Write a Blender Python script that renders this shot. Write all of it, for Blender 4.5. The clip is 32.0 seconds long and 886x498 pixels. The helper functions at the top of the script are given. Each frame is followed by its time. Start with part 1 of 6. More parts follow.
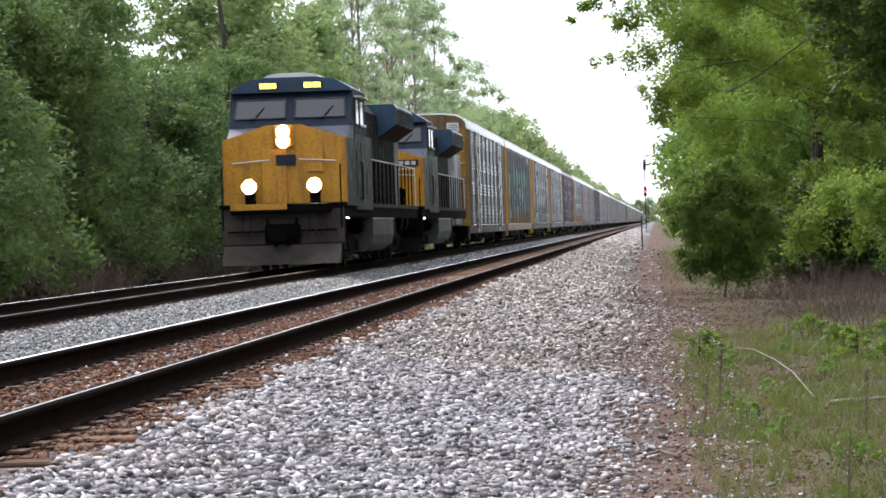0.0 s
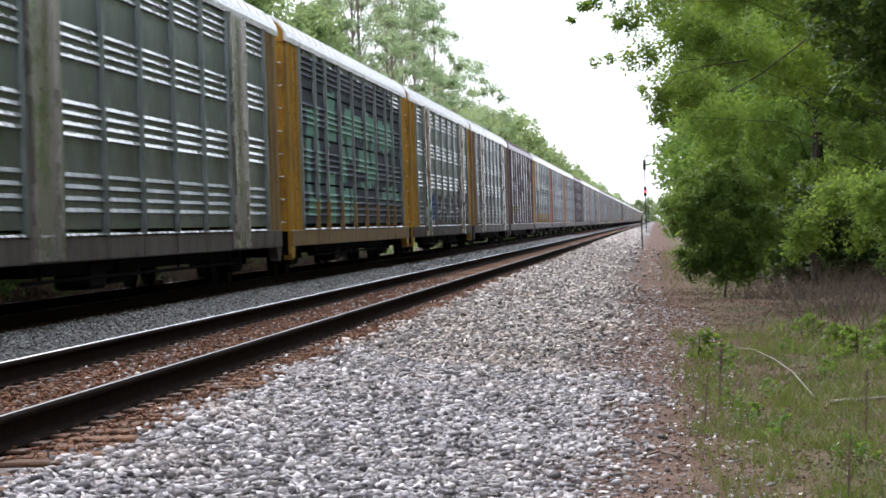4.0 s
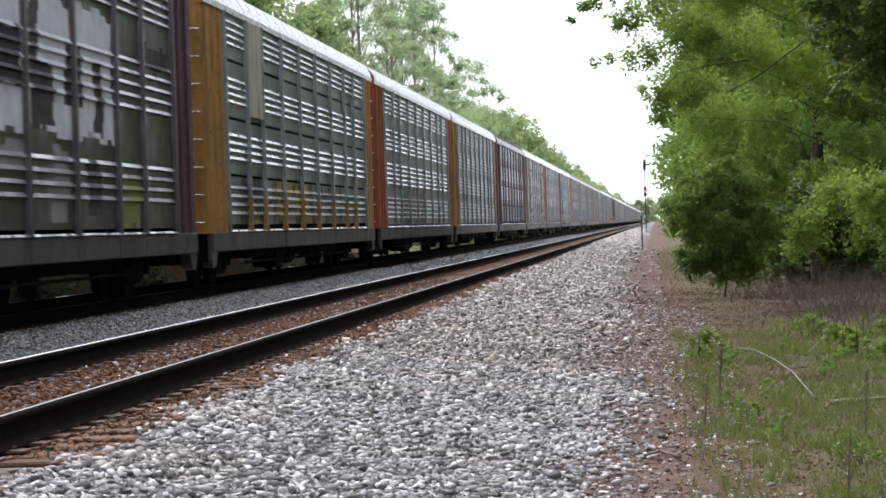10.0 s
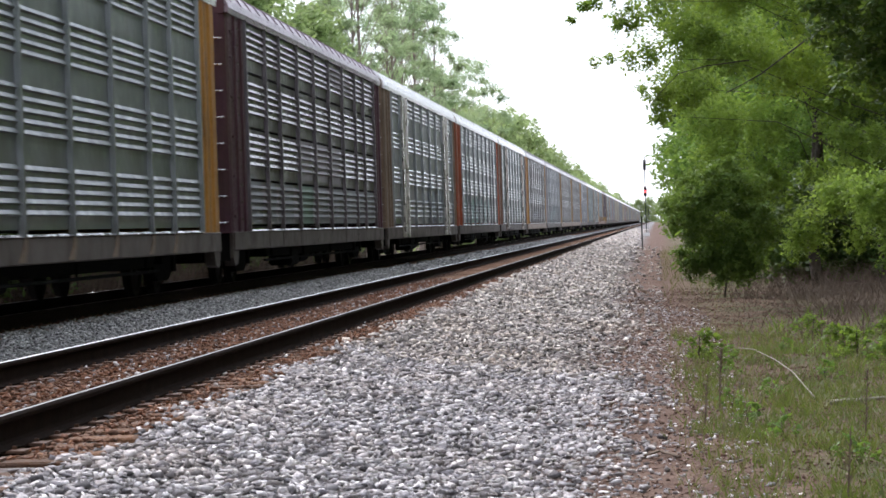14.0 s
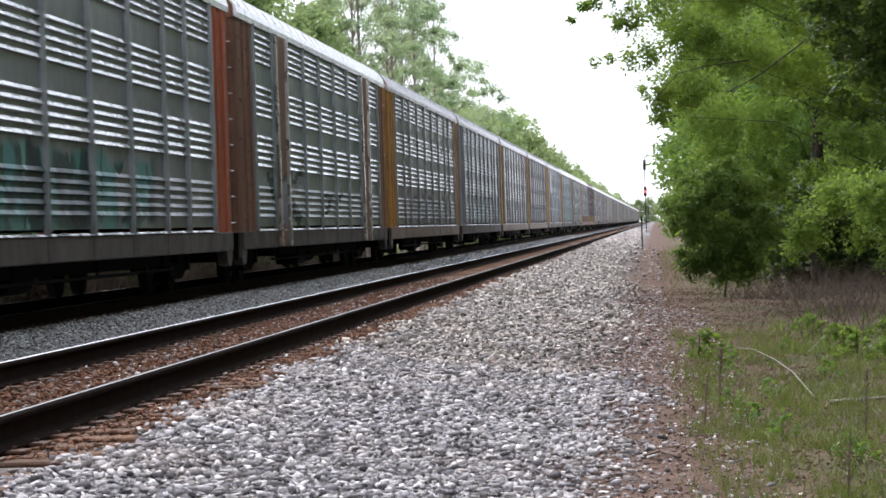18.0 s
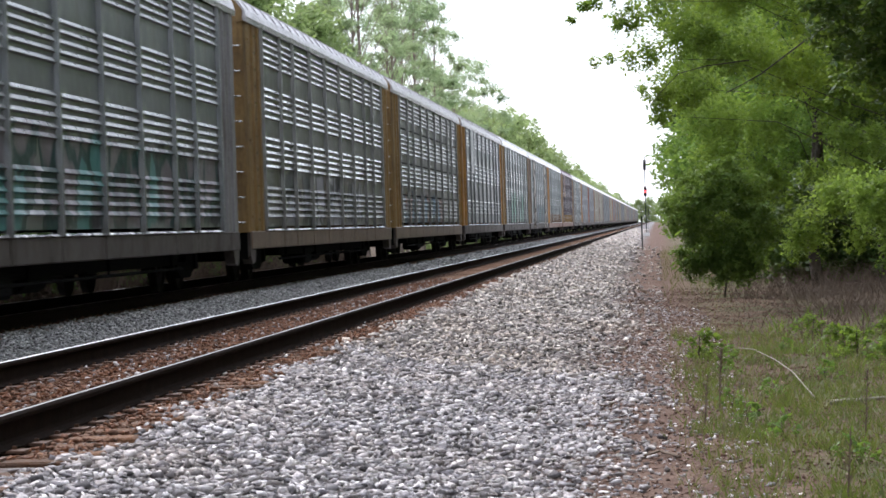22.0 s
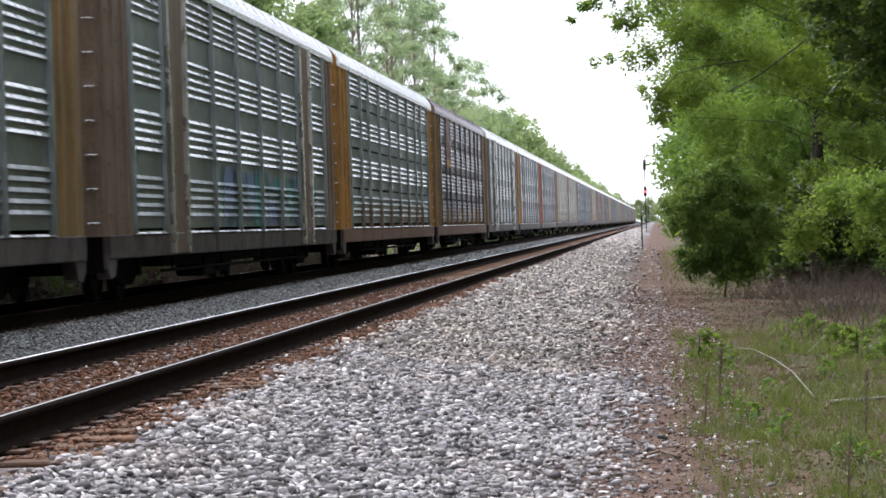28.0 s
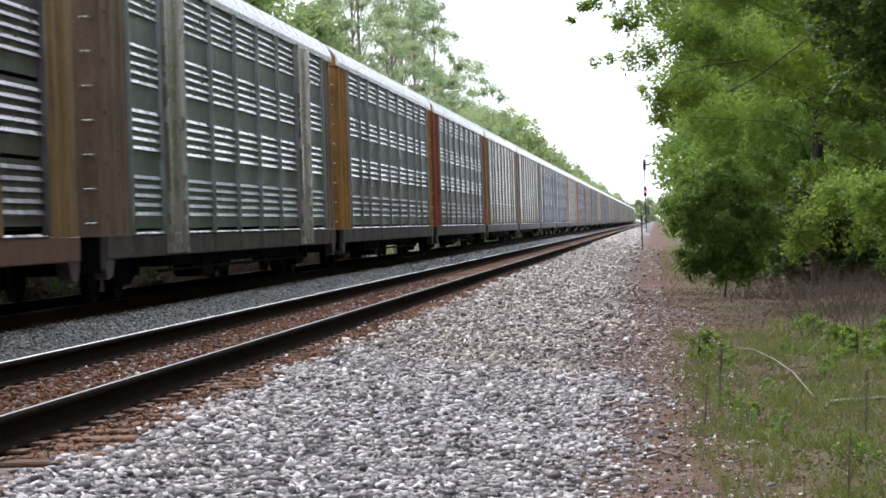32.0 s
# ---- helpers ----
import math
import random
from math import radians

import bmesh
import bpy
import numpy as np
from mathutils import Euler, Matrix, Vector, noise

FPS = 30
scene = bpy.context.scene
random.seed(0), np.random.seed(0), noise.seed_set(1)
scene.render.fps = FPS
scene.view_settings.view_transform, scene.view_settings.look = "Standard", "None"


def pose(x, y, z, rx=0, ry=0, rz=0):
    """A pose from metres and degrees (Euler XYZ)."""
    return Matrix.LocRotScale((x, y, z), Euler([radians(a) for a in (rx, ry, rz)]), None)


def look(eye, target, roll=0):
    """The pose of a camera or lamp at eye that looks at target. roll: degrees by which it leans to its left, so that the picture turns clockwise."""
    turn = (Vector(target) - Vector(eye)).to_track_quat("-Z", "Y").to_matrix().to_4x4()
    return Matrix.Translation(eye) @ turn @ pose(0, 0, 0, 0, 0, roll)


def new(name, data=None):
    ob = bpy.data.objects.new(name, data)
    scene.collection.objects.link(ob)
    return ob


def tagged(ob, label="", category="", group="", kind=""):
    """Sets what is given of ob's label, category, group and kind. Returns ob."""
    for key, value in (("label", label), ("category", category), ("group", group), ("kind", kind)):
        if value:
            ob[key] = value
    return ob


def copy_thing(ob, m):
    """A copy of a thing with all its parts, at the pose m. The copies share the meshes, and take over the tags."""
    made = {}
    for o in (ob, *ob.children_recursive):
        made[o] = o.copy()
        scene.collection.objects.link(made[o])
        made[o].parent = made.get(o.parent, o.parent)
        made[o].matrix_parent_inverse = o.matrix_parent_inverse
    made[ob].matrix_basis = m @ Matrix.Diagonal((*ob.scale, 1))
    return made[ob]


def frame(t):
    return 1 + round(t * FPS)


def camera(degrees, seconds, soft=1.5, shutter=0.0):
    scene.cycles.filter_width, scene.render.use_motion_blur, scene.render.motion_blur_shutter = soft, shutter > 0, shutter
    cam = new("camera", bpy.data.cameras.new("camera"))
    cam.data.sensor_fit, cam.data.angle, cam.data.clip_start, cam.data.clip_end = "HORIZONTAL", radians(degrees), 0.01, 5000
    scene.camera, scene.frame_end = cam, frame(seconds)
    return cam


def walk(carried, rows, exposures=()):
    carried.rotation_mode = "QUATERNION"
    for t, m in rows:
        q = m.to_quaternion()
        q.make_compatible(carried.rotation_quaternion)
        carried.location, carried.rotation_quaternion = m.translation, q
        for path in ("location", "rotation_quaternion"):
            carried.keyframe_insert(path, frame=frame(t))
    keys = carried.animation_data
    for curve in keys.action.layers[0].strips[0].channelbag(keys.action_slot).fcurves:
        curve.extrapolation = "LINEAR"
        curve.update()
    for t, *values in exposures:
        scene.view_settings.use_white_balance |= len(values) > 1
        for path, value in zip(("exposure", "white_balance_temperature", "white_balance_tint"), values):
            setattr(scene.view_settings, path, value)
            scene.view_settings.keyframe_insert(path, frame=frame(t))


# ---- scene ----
# A telephoto view along a double-track main line: a long car-carrier train passes on the far track.
# x to the right, y along the line away from the camera, z up; z = 0 is the top of the rails.

NEAR_X = -4.266      # centre line of the empty near track
FAR_X = -8.859       # centre line of the track that the train runs on
GAUGE = 0.755        # half the distance between the rail heads
CAR = 28.55          # one car-carrier from coupler to coupler
LOCO = 22.4
LAST_CAR = 52

cam = camera(17.906, 32.0, soft=1.6, shutter=0.28)
EYE = Vector((0.0, 0.0, 0.928))
VIEW = look(EYE, EYE + Vector((-0.07594, 0.99708, -0.0079)) * 100, -1.83)
walk(cam, [(0.0, VIEW), (32.0, VIEW)], exposures=[(0.0, 0.60, 6300, 14), (32.0, 0.60, 6300, 14)])


def travelled(t):
    """How far the front of the first car-carrier has come past the camera at t seconds."""
    return -110.1 + 20.736 * t - 0.00446 * t ** 2 + 0.000404 * t ** 3


# ---- sky and sun: bright overcast ----
world = bpy.data.worlds.new("overcast_sky")
scene.world = world
world.use_nodes = True
wn, wl = world.node_tree.nodes, world.node_tree.links
wn.clear()
sky = wn.new("ShaderNodeTexSky")
sky.sky_type = "NISHITA"
sky.sun_disc = False
sky.sun_elevation = radians(48)
sky.sun_rotation = radians(-35)
dim = wn.new("ShaderNodeVectorMath")
dim.operation = "SCALE"
dim.inputs["Scale"].default_value = 0.10
cover = wn.new("ShaderNodeMixRGB")
cover.inputs["Fac"].default_value = 0.82
cover.inputs["Color2"].default_value = (1.12, 1.18, 1.27, 1)
bg = wn.new("ShaderNodeBackground")
bg.inputs["Strength"].default_value = 1.15
wo = wn.new("ShaderNodeOutputWorld")
wl.new(sky.outputs["Color"], dim.inputs[0])
wl.new(dim.outputs[0], cover.inputs["Color1"])
wl.new(cover.outputs[0], bg.inputs["Color"])
wl.new(bg.outputs[0], wo.inputs["Surface"])

sun_data = bpy.data.lights.new("sun", "SUN")
sun_data.energy = 2.4
sun_data.angle = radians(18)
sun_data.color = (1.0, 0.965, 0.92)
sun = new("sun", sun_data)
sun.matrix_world = look((-30, 45, 60), (0, 0, 0))

# ---- materials ----
MATS = {}


def nodes_of(name):
    m = bpy.data.materials.new(name)
    m.use_nodes = True
    MATS[name] = m
    nt = m.node_tree
    return m, nt.nodes, nt.links, nt.nodes["Principled BSDF"]


def mixer(N, L, fac, a, b, blend="MIX"):
    """A colour mix node; fac, a and b are sockets or values."""
    n = N.new("ShaderNodeMixRGB")
    n.blend_type = blend
    for sock, v in zip(n.inputs, (fac, a, b)):
        if isinstance(v, bpy.types.NodeSocket):
            L.new(v, sock)
        elif isinstance(v, tuple):
            sock.default_value = (*v[:3], 1)
        else:
            sock.default_value = v
    return n.outputs[0]


def noise_at(N, L, scale, detail=4, rough=0.6, stretch=None, coord="Object", ref=None, lo=0.35, hi=0.65):
    tc = N.new("ShaderNodeTexCoord")
    if ref:
        tc.object = ref
    src = tc.outputs[coord]
    if stretch:
        mp = N.new("ShaderNodeMapping")
        mp.inputs["Scale"].default_value = stretch
        L.new(src, mp.inputs["Vector"])
        src = mp.outputs[0]
    n = N.new("ShaderNodeTexNoise")
    n.inputs["Scale"].default_value = scale
    n.inputs["Detail"].default_value = detail
    n.inputs["Roughness"].default_value = rough
    L.new(src, n.inputs["Vector"])
    r = N.new("ShaderNodeMapRange")
    r.inputs["From Min"].default_value = lo
    r.inputs["From Max"].default_value = hi
    L.new(n.outputs["Fac"], r.inputs["Value"])
    return r.outputs[0]


def bump(N, L, bsdf, height, strength, distance):
    b = N.new("ShaderNodeBump")
    b.inputs["Strength"].default_value = strength
    b.inputs["Distance"].default_value = distance
    L.new(height, b.inputs["Height"])
    L.new(b.outputs[0], bsdf.inputs["Normal"])


def surface(name, a, b, rough=0.8, metal=0.0, big=0.6, fine=25.0, dirt=None, dirt_amount=0.4, dirt_stretch=None,
            relief=0.2, depth=0.004, vary=0.0, spec=0.5, dents=0.0):
    """A worn surface: two tones at a large scale, grain at a fine one, stains of a third tone, relief, and a shade that varies from piece to piece."""
    m, N, L, P = nodes_of(name)
    col = mixer(N, L, noise_at(N, L, big, 5), a, b)
    grain = noise_at(N, L, fine, 3)
    col = mixer(N, L, 0.25, col, mixer(N, L, grain, tuple(c * 0.55 for c in a), tuple(min(1, c * 1.35) for c in b)))
    if dirt:
        stain = noise_at(N, L, 1.3, 6, 0.7, dirt_stretch, lo=0.48, hi=0.72)
        mul = N.new("ShaderNodeMath")
        mul.operation = "MULTIPLY"
        mul.inputs[1].default_value = dirt_amount
        L.new(stain, mul.inputs[0])
        col = mixer(N, L, mul.outputs[0], col, dirt)
    if vary:
        info = N.new("ShaderNodeObjectInfo")
        r = N.new("ShaderNodeMapRange")
        r.inputs["To Min"].default_value = 1 - vary
        r.inputs["To Max"].default_value = 1 + vary
        L.new(info.outputs["Random"], r.inputs["Value"])
        hsv = N.new("ShaderNodeHueSaturation")
        L.new(r.outputs[0], hsv.inputs["Value"])
        L.new(col, hsv.inputs["Color"])
        col = hsv.outputs[0]
    L.new(col, P.inputs["Base Color"])
    P.inputs["Metallic"].default_value = metal
    P.inputs["Specular IOR Level"].default_value = spec
    rr = N.new("ShaderNodeMapRange")
    rr.inputs["To Min"].default_value = max(0.03, rough - 0.12)
    rr.inputs["To Max"].default_value = min(1, rough + 0.12)
    L.new(grain, rr.inputs["Value"])
    L.new(rr.outputs[0], P.inputs["Roughness"])
    if relief:
        bump(N, L, P, grain, relief, depth)
    if dents:
        bump(N, L, P, noise_at(N, L, 1.4, 2, 0.5, (1, 0.8, 1.2), lo=0.2, hi=0.8), dents, 0.06)
    return m


def leaf_material(name, dark, light, glow=0.45, shine=(0.30, 0.42, 0.05)):
    """Thin leaves: diffuse and translucent, the tone varying from leaf to leaf and over the crown."""
    m, N, L, P = nodes_of(name)
    geo = N.new("ShaderNodeNewGeometry")
    even = N.new("ShaderNodeMapRange")
    even.inputs["To Min"].default_value, even.inputs["To Max"].default_value = 0.22, 0.78
    L.new(geo.outputs["Random Per Island"], even.inputs["Value"])
    col = mixer(N, L, even.outputs[0], dark, light)
    col = mixer(N, L, noise_at(N, L, 0.9, 3), mixer(N, L, 0.35, col, dark), mixer(N, L, 0.5, col, light))
    col = mixer(N, L, noise_at(N, L, 0.42, 2, lo=0.45, hi=0.68), col, mixer(N, L, 0.6, col, (light[0] * 1.35, light[1] * 1.15, light[2])))
    info = N.new("ShaderNodeObjectInfo")
    hsv = N.new("ShaderNodeHueSaturation")
    r = N.new("ShaderNodeMapRange")
    r.inputs["To Min"].default_value = 0.85
    r.inputs["To Max"].default_value = 1.15
    L.new(info.outputs["Random"], r.inputs["Value"])
    L.new(r.outputs[0], hsv.inputs["Value"])
    L.new(col, hsv.inputs["Color"])
    col = hsv.outputs[0]
    L.new(col, P.inputs["Base Color"])
    P.inputs["Roughness"].default_value = 0.55
    P.inputs["Specular IOR Level"].default_value = 0.3
    tr = N.new("ShaderNodeBsdfTranslucent")
    L.new(mixer(N, L, 0.5, col, shine), tr.inputs["Color"])
    mix = N.new("ShaderNodeMixShader")
    mix.inputs[0].default_value = glow
    L.new(P.outputs[0], mix.inputs[1])
    L.new(tr.outputs[0], mix.inputs[2])
    L.new(mix.outputs[0], N["Material Output"].inputs["Surface"])
    return m


def island_material(name, tones, rough=0.85, fine=60.0, dusty=None):
    """Loose stones: the tone varies from stone to stone."""
    m, N, L, P = nodes_of(name)
    geo = N.new("ShaderNodeNewGeometry")
    ramp = N.new("ShaderNodeValToRGB")
    ramp.color_ramp.elements[0].color = (*tones[0], 1)
    ramp.color_ramp.elements[1].color = (*tones[-1], 1)
    for i, c in enumerate(tones[1:-1]):
        ramp.color_ramp.elements.new((i + 1) / (len(tones) - 1)).color = (*c, 1)
    L.new(geo.outputs["Random Per Island"], ramp.inputs[0])
    g = noise_at(N, L, fine, 3)
    L.new(mixer(N, L, 0.7, ramp.outputs[0], mixer(N, L, g, (0.62, 0.6, 0.6), (1.3, 1.3, 1.3)), "MULTIPLY"), P.inputs["Base Color"])
    if dusty:
        old = P.inputs["Base Color"].links[0].from_socket
        L.new(mixer(N, L, noise_at(N, L, 0.55, 4, 0.6, lo=0.46, hi=0.78), old, mixer(N, L, 1.0, old, dusty, "MULTIPLY")), P.inputs["Base Color"])
    P.inputs["Roughness"].default_value = rough
    bump(N, L, P, g, 0.3, 0.004)
    return m


def emitting(name, colour, strength):
    m, N, L, P = nodes_of(name)
    P.inputs["Base Color"].default_value = (*colour, 1)
    P.inputs["Emission Color"].default_value = (*colour, 1)
    P.inputs["Emission Strength"].default_value = strength
    return m


def glass_material(name, tint):
    m, N, L, P = nodes_of(name)
    P.inputs["Base Color"].default_value = (*tint, 1)
    P.inputs["Roughness"].default_value = 0.05
    P.inputs["Specular IOR Level"].default_value = 0.8
    return m


M_STONE = island_material("crushed_granite", [(0.062, 0.056, 0.058), (0.290, 0.274, 0.290), (0.540, 0.502, 0.508), (0.130, 0.119, 0.122), (0.880, 0.838, 0.835), (0.430, 0.385, 0.370), (0.245, 0.234, 0.258), (0.740, 0.706, 0.715), (0.165, 0.146, 0.142)], dusty=(0.97, 0.90, 0.83))
M_STONE_DULL = island_material("dusty_granite", [(0.0694, 0.0606, 0.0575), (0.288, 0.263, 0.254), (0.496, 0.447, 0.416), (0.139, 0.122, 0.115), (0.794, 0.729, 0.665), (0.418, 0.352, 0.306), (0.248, 0.23, 0.233), (0.655, 0.604, 0.562), (0.178, 0.149, 0.132)], dusty=(0.93, 0.85, 0.77))
M_STONE_GREY = island_material("grey_track_stone", [(0.0726, 0.0721, 0.0707), (0.2508, 0.2516, 0.2448), (0.4224, 0.4216, 0.408), (0.1452, 0.1428, 0.136), (0.6204, 0.6188, 0.5984), (0.33, 0.3196, 0.2992), (0.2112, 0.2135, 0.2108)])
M_STONE_BROWN = island_material("rust_stained_stone", [(0.052, 0.02, 0.0102), (0.1646, 0.0607, 0.0246), (0.2079, 0.0892, 0.0425), (0.104, 0.05, 0.0288), (0.2418, 0.1352, 0.0891), (0.1297, 0.0443, 0.0178)])
M_CLOD = island_material("soil_and_litter", [(0.055, 0.0282, 0.0189), (0.132, 0.0705, 0.0473), (0.187, 0.113, 0.0817), (0.099, 0.047, 0.0301), (0.264, 0.179, 0.138)])
M_TIE = surface("weathered_tie_wood", (0.07, 0.032, 0.016), (0.14, 0.068, 0.034), 0.9, big=3, fine=40, dirt=(0.20, 0.09, 0.035), dirt_amount=0.7, relief=0.6, depth=0.01, vary=0.3)
# Rust-brown taken almost to black: shade on the rail's flank put into the colour.
M_RAIL = surface("shade_dark_rusted_rail", (0.008, 0.0052, 0.004), (0.017, 0.010, 0.0075), 0.95, big=4, fine=50, relief=0.3, spec=0.03)
# One rail top dull, one bright: the sky's shine is put into the colour.
M_RAIL_TOP = surface("dull_rail_top", (0.24, 0.23, 0.22), (0.36, 0.35, 0.34), 0.42, 1.0, big=6, fine=60, relief=0.0)
M_RAIL_BRIGHT = surface("sky_bright_rail_top", (0.84, 0.84, 0.84), (0.93, 0.93, 0.92), 0.52, 1.0, big=6, fine=60, relief=0.0)
M_PLATE = surface("rusty_tie_plate", (0.055, 0.0275, 0.0165), (0.105, 0.0495, 0.0275), 0.85, big=8, fine=60, vary=0.2)
# Near black: the shade under the wagons is put into both steels' colour.
M_BLACK = surface("grimy_shade_black_steel", (0.0022, 0.0022, 0.0024), (0.0055, 0.0052, 0.005), 0.85, 0.0, big=2, fine=30, dirt=(0.007, 0.0055, 0.0045), dirt_amount=0.4, spec=0.03)
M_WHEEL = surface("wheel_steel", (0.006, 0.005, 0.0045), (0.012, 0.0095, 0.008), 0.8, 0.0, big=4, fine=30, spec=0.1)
M_ROOF = surface("white_roof", (0.80, 0.81, 0.82), (0.88, 0.88, 0.89), 0.3, 0.1, big=0.8, fine=20, dirt=(0.34, 0.31, 0.28), dirt_amount=0.4)
M_ROOF_DARK = surface("sooty_roof", (0.36, 0.35, 0.36), (0.50, 0.48, 0.50), 0.34, 0.5, big=0.8, fine=20, dirt=(0.10, 0.08, 0.08), dirt_amount=0.5)
M_ROOF_MAUVE = surface("purple_brown_roof", (0.17, 0.125, 0.155), (0.27, 0.21, 0.245), 0.36, 0.3, big=0.8, fine=12, dirt=(0.10, 0.07, 0.08), dirt_amount=0.5)
M_BARK = surface("bark", (0.040, 0.031, 0.023), (0.085, 0.068, 0.052), 0.95, big=4, fine=18, relief=0.8, depth=0.03)
M_PINE_BARK = surface("pine_bark", (0.150, 0.118, 0.098), (0.255, 0.205, 0.172), 0.95, big=3, fine=12, relief=0.8, depth=0.03)
M_LEAF_FRESH = leaf_material("fresh_leaves", (0.062, 0.122, 0.022), (0.206, 0.312, 0.045), 0.52)
M_LEAF_MID = leaf_material("green_leaves", (0.058, 0.125, 0.028), (0.15, 0.275, 0.055), 0.5)
M_LEAF_LIGHT = leaf_material("yellow_green_leaves", (0.085, 0.152, 0.027), (0.226, 0.348, 0.055), 0.55, (0.366, 0.512, 0.085))
M_LEAF_BUSH = leaf_material("bush_leaves", (0.030, 0.070, 0.018), (0.145, 0.232, 0.048), 0.42)
M_LEAF_WOOD = leaf_material("shaded_wood_leaves", (0.035, 0.075, 0.022), (0.110, 0.185, 0.055), 0.45, (0.20, 0.30, 0.08))
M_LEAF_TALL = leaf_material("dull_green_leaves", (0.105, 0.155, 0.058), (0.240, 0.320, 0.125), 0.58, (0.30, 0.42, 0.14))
# Paled leaves of the far trees: distant haze is put into the colour.
M_LEAF_SOFT = leaf_material("haze_pale_leaves", (0.15, 0.22, 0.088), (0.32, 0.41, 0.18), 0.64, (0.39, 0.488, 0.207))
# Darker leaves that carry the deep shade of the wood in their colour.
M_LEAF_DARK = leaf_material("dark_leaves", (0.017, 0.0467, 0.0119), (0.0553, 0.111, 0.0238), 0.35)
# Withered brown darkened: shade at the wood's foot is put into the colour.
M_LEAF_DEAD = leaf_material("shade_dark_withered_leaves", (0.0154, 0.0116, 0.0088), (0.0468, 0.0341, 0.0231), 0.2, (0.055, 0.0413, 0.022))
# Needles lightened too: haze before the far pines is put into their colour.
M_NEEDLE = leaf_material("haze_pale_needles", (0.179, 0.252, 0.147), (0.357, 0.452, 0.263), 0.70, (0.378, 0.504, 0.242))
M_GRASS = leaf_material("grass_blades", (0.036, 0.050, 0.015), (0.100, 0.120, 0.036), 0.35)
M_STRAW = leaf_material("dead_grass", (0.0952, 0.0701, 0.0415), (0.217, 0.173, 0.109), 0.3)
M_BRUSH = surface("dead_brush_stems", (0.084, 0.0582, 0.0426), (0.168, 0.123, 0.0896), 0.95, big=2, fine=30, relief=0)
M_PALE_WOOD = surface("bleached_branch", (0.202, 0.178, 0.144), (0.278, 0.25, 0.211), 0.85, big=5, fine=40)


def ground_material():
    """Ballast, dirt, leaf litter and grass soil, by where the strips of the right of way lie across the line."""
    m, N, L, P = nodes_of("right_of_way_soil")
    geo = N.new("ShaderNodeNewGeometry")
    sep = N.new("ShaderNodeSeparateXYZ")
    L.new(geo.outputs["Position"], sep.inputs[0])
    wob = noise_at(N, L, 0.35, 5, 0.7, lo=0.2, hi=0.8)
    addx = N.new("ShaderNodeMath")
    addx.operation = "MULTIPLY_ADD"
    addx.inputs[1].default_value = 0.7
    L.new(wob, addx.inputs[0])
    L.new(sep.outputs["X"], addx.inputs[2])

    def band(lo, hi):
        r = N.new("ShaderNodeMapRange")
        r.inputs["From Min"].default_value = lo
        r.inputs["From Max"].default_value = hi
        L.new(addx.outputs[0], r.inputs["Value"])
        return r.outputs[0]
    vor = N.new("ShaderNodeTexVoronoi")
    vor.inputs["Scale"].default_value = 19
    tc = N.new("ShaderNodeTexCoord")
    L.new(tc.outputs["Object"], vor.inputs["Vector"])
    bw = N.new("ShaderNodeRGBToBW")
    L.new(vor.outputs["Color"], bw.inputs[0])
    # Dark base: shade in the gaps between the loose stones is put into it.
    stone = mixer(N, L, bw.outputs[0], (0.035, 0.033, 0.034), (0.32, 0.305, 0.305))
    brown = mixer(N, L, bw.outputs[0], (0.06, 0.032, 0.02), (0.24, 0.13, 0.075))
    dirt = mixer(N, L, noise_at(N, L, 1.2, 6), (0.100, 0.055, 0.040), (0.178, 0.116, 0.088))
    dirt = mixer(N, L, noise_at(N, L, 14, 4), mixer(N, L, 0.5, dirt, (0.06, 0.038, 0.028)), dirt)
    litter = mixer(N, L, noise_at(N, L, 3, 6), (0.045, 0.03, 0.022), (0.105, 0.075, 0.05))
    grass = mixer(N, L, noise_at(N, L, 1.1, 5), dirt, (0.07, 0.08, 0.03))
    col = mixer(N, L, band(-12.4, -11.4), litter, stone)
    col = mixer(N, L, band(-5.75, -5.4), col, brown)
    col = mixer(N, L, band(-3.25, -2.85), col, stone)
    col = mixer(N, L, band(-1.0, -0.2), col, dirt)
    col = mixer(N, L, band(0.7, 1.5), col, grass)
    col = mixer(N, L, band(2.4, 3.4), col, litter)
    L.new(col, P.inputs["Base Color"])
    P.inputs["Roughness"].default_value = 0.95
    P.inputs["Specular IOR Level"].default_value = 0.2
    bump(N, L, P, vor.outputs["Distance"], 0.7, 0.04)
    return m


M_GROUND = ground_material()

# ---- mesh helpers ----


def part(name, bm, material, parent=None, label="", smooth=False):
    """Links a bmesh (or a mesh) as one object under its thing or part."""
    if isinstance(bm, bmesh.types.BMesh):
        me = bpy.data.meshes.new(name)
        bmesh.ops.recalc_face_normals(bm, faces=bm.faces)
        bm.to_mesh(me)
        bm.free()
        for mt in (material if isinstance(material, (list, tuple)) else [material]):
            me.materials.append(mt)
        if smooth:
            me.shade_smooth()
    else:
        me = bm
    ob = new(name, me)
    ob.parent = parent
    if label:
        tagged(ob, label)
    return ob


def thing(name, label, category, group="", kind="", at=(0, 0, 0)):
    ob = new(name)
    ob.location = at
    return tagged(ob, label, category, group, kind)


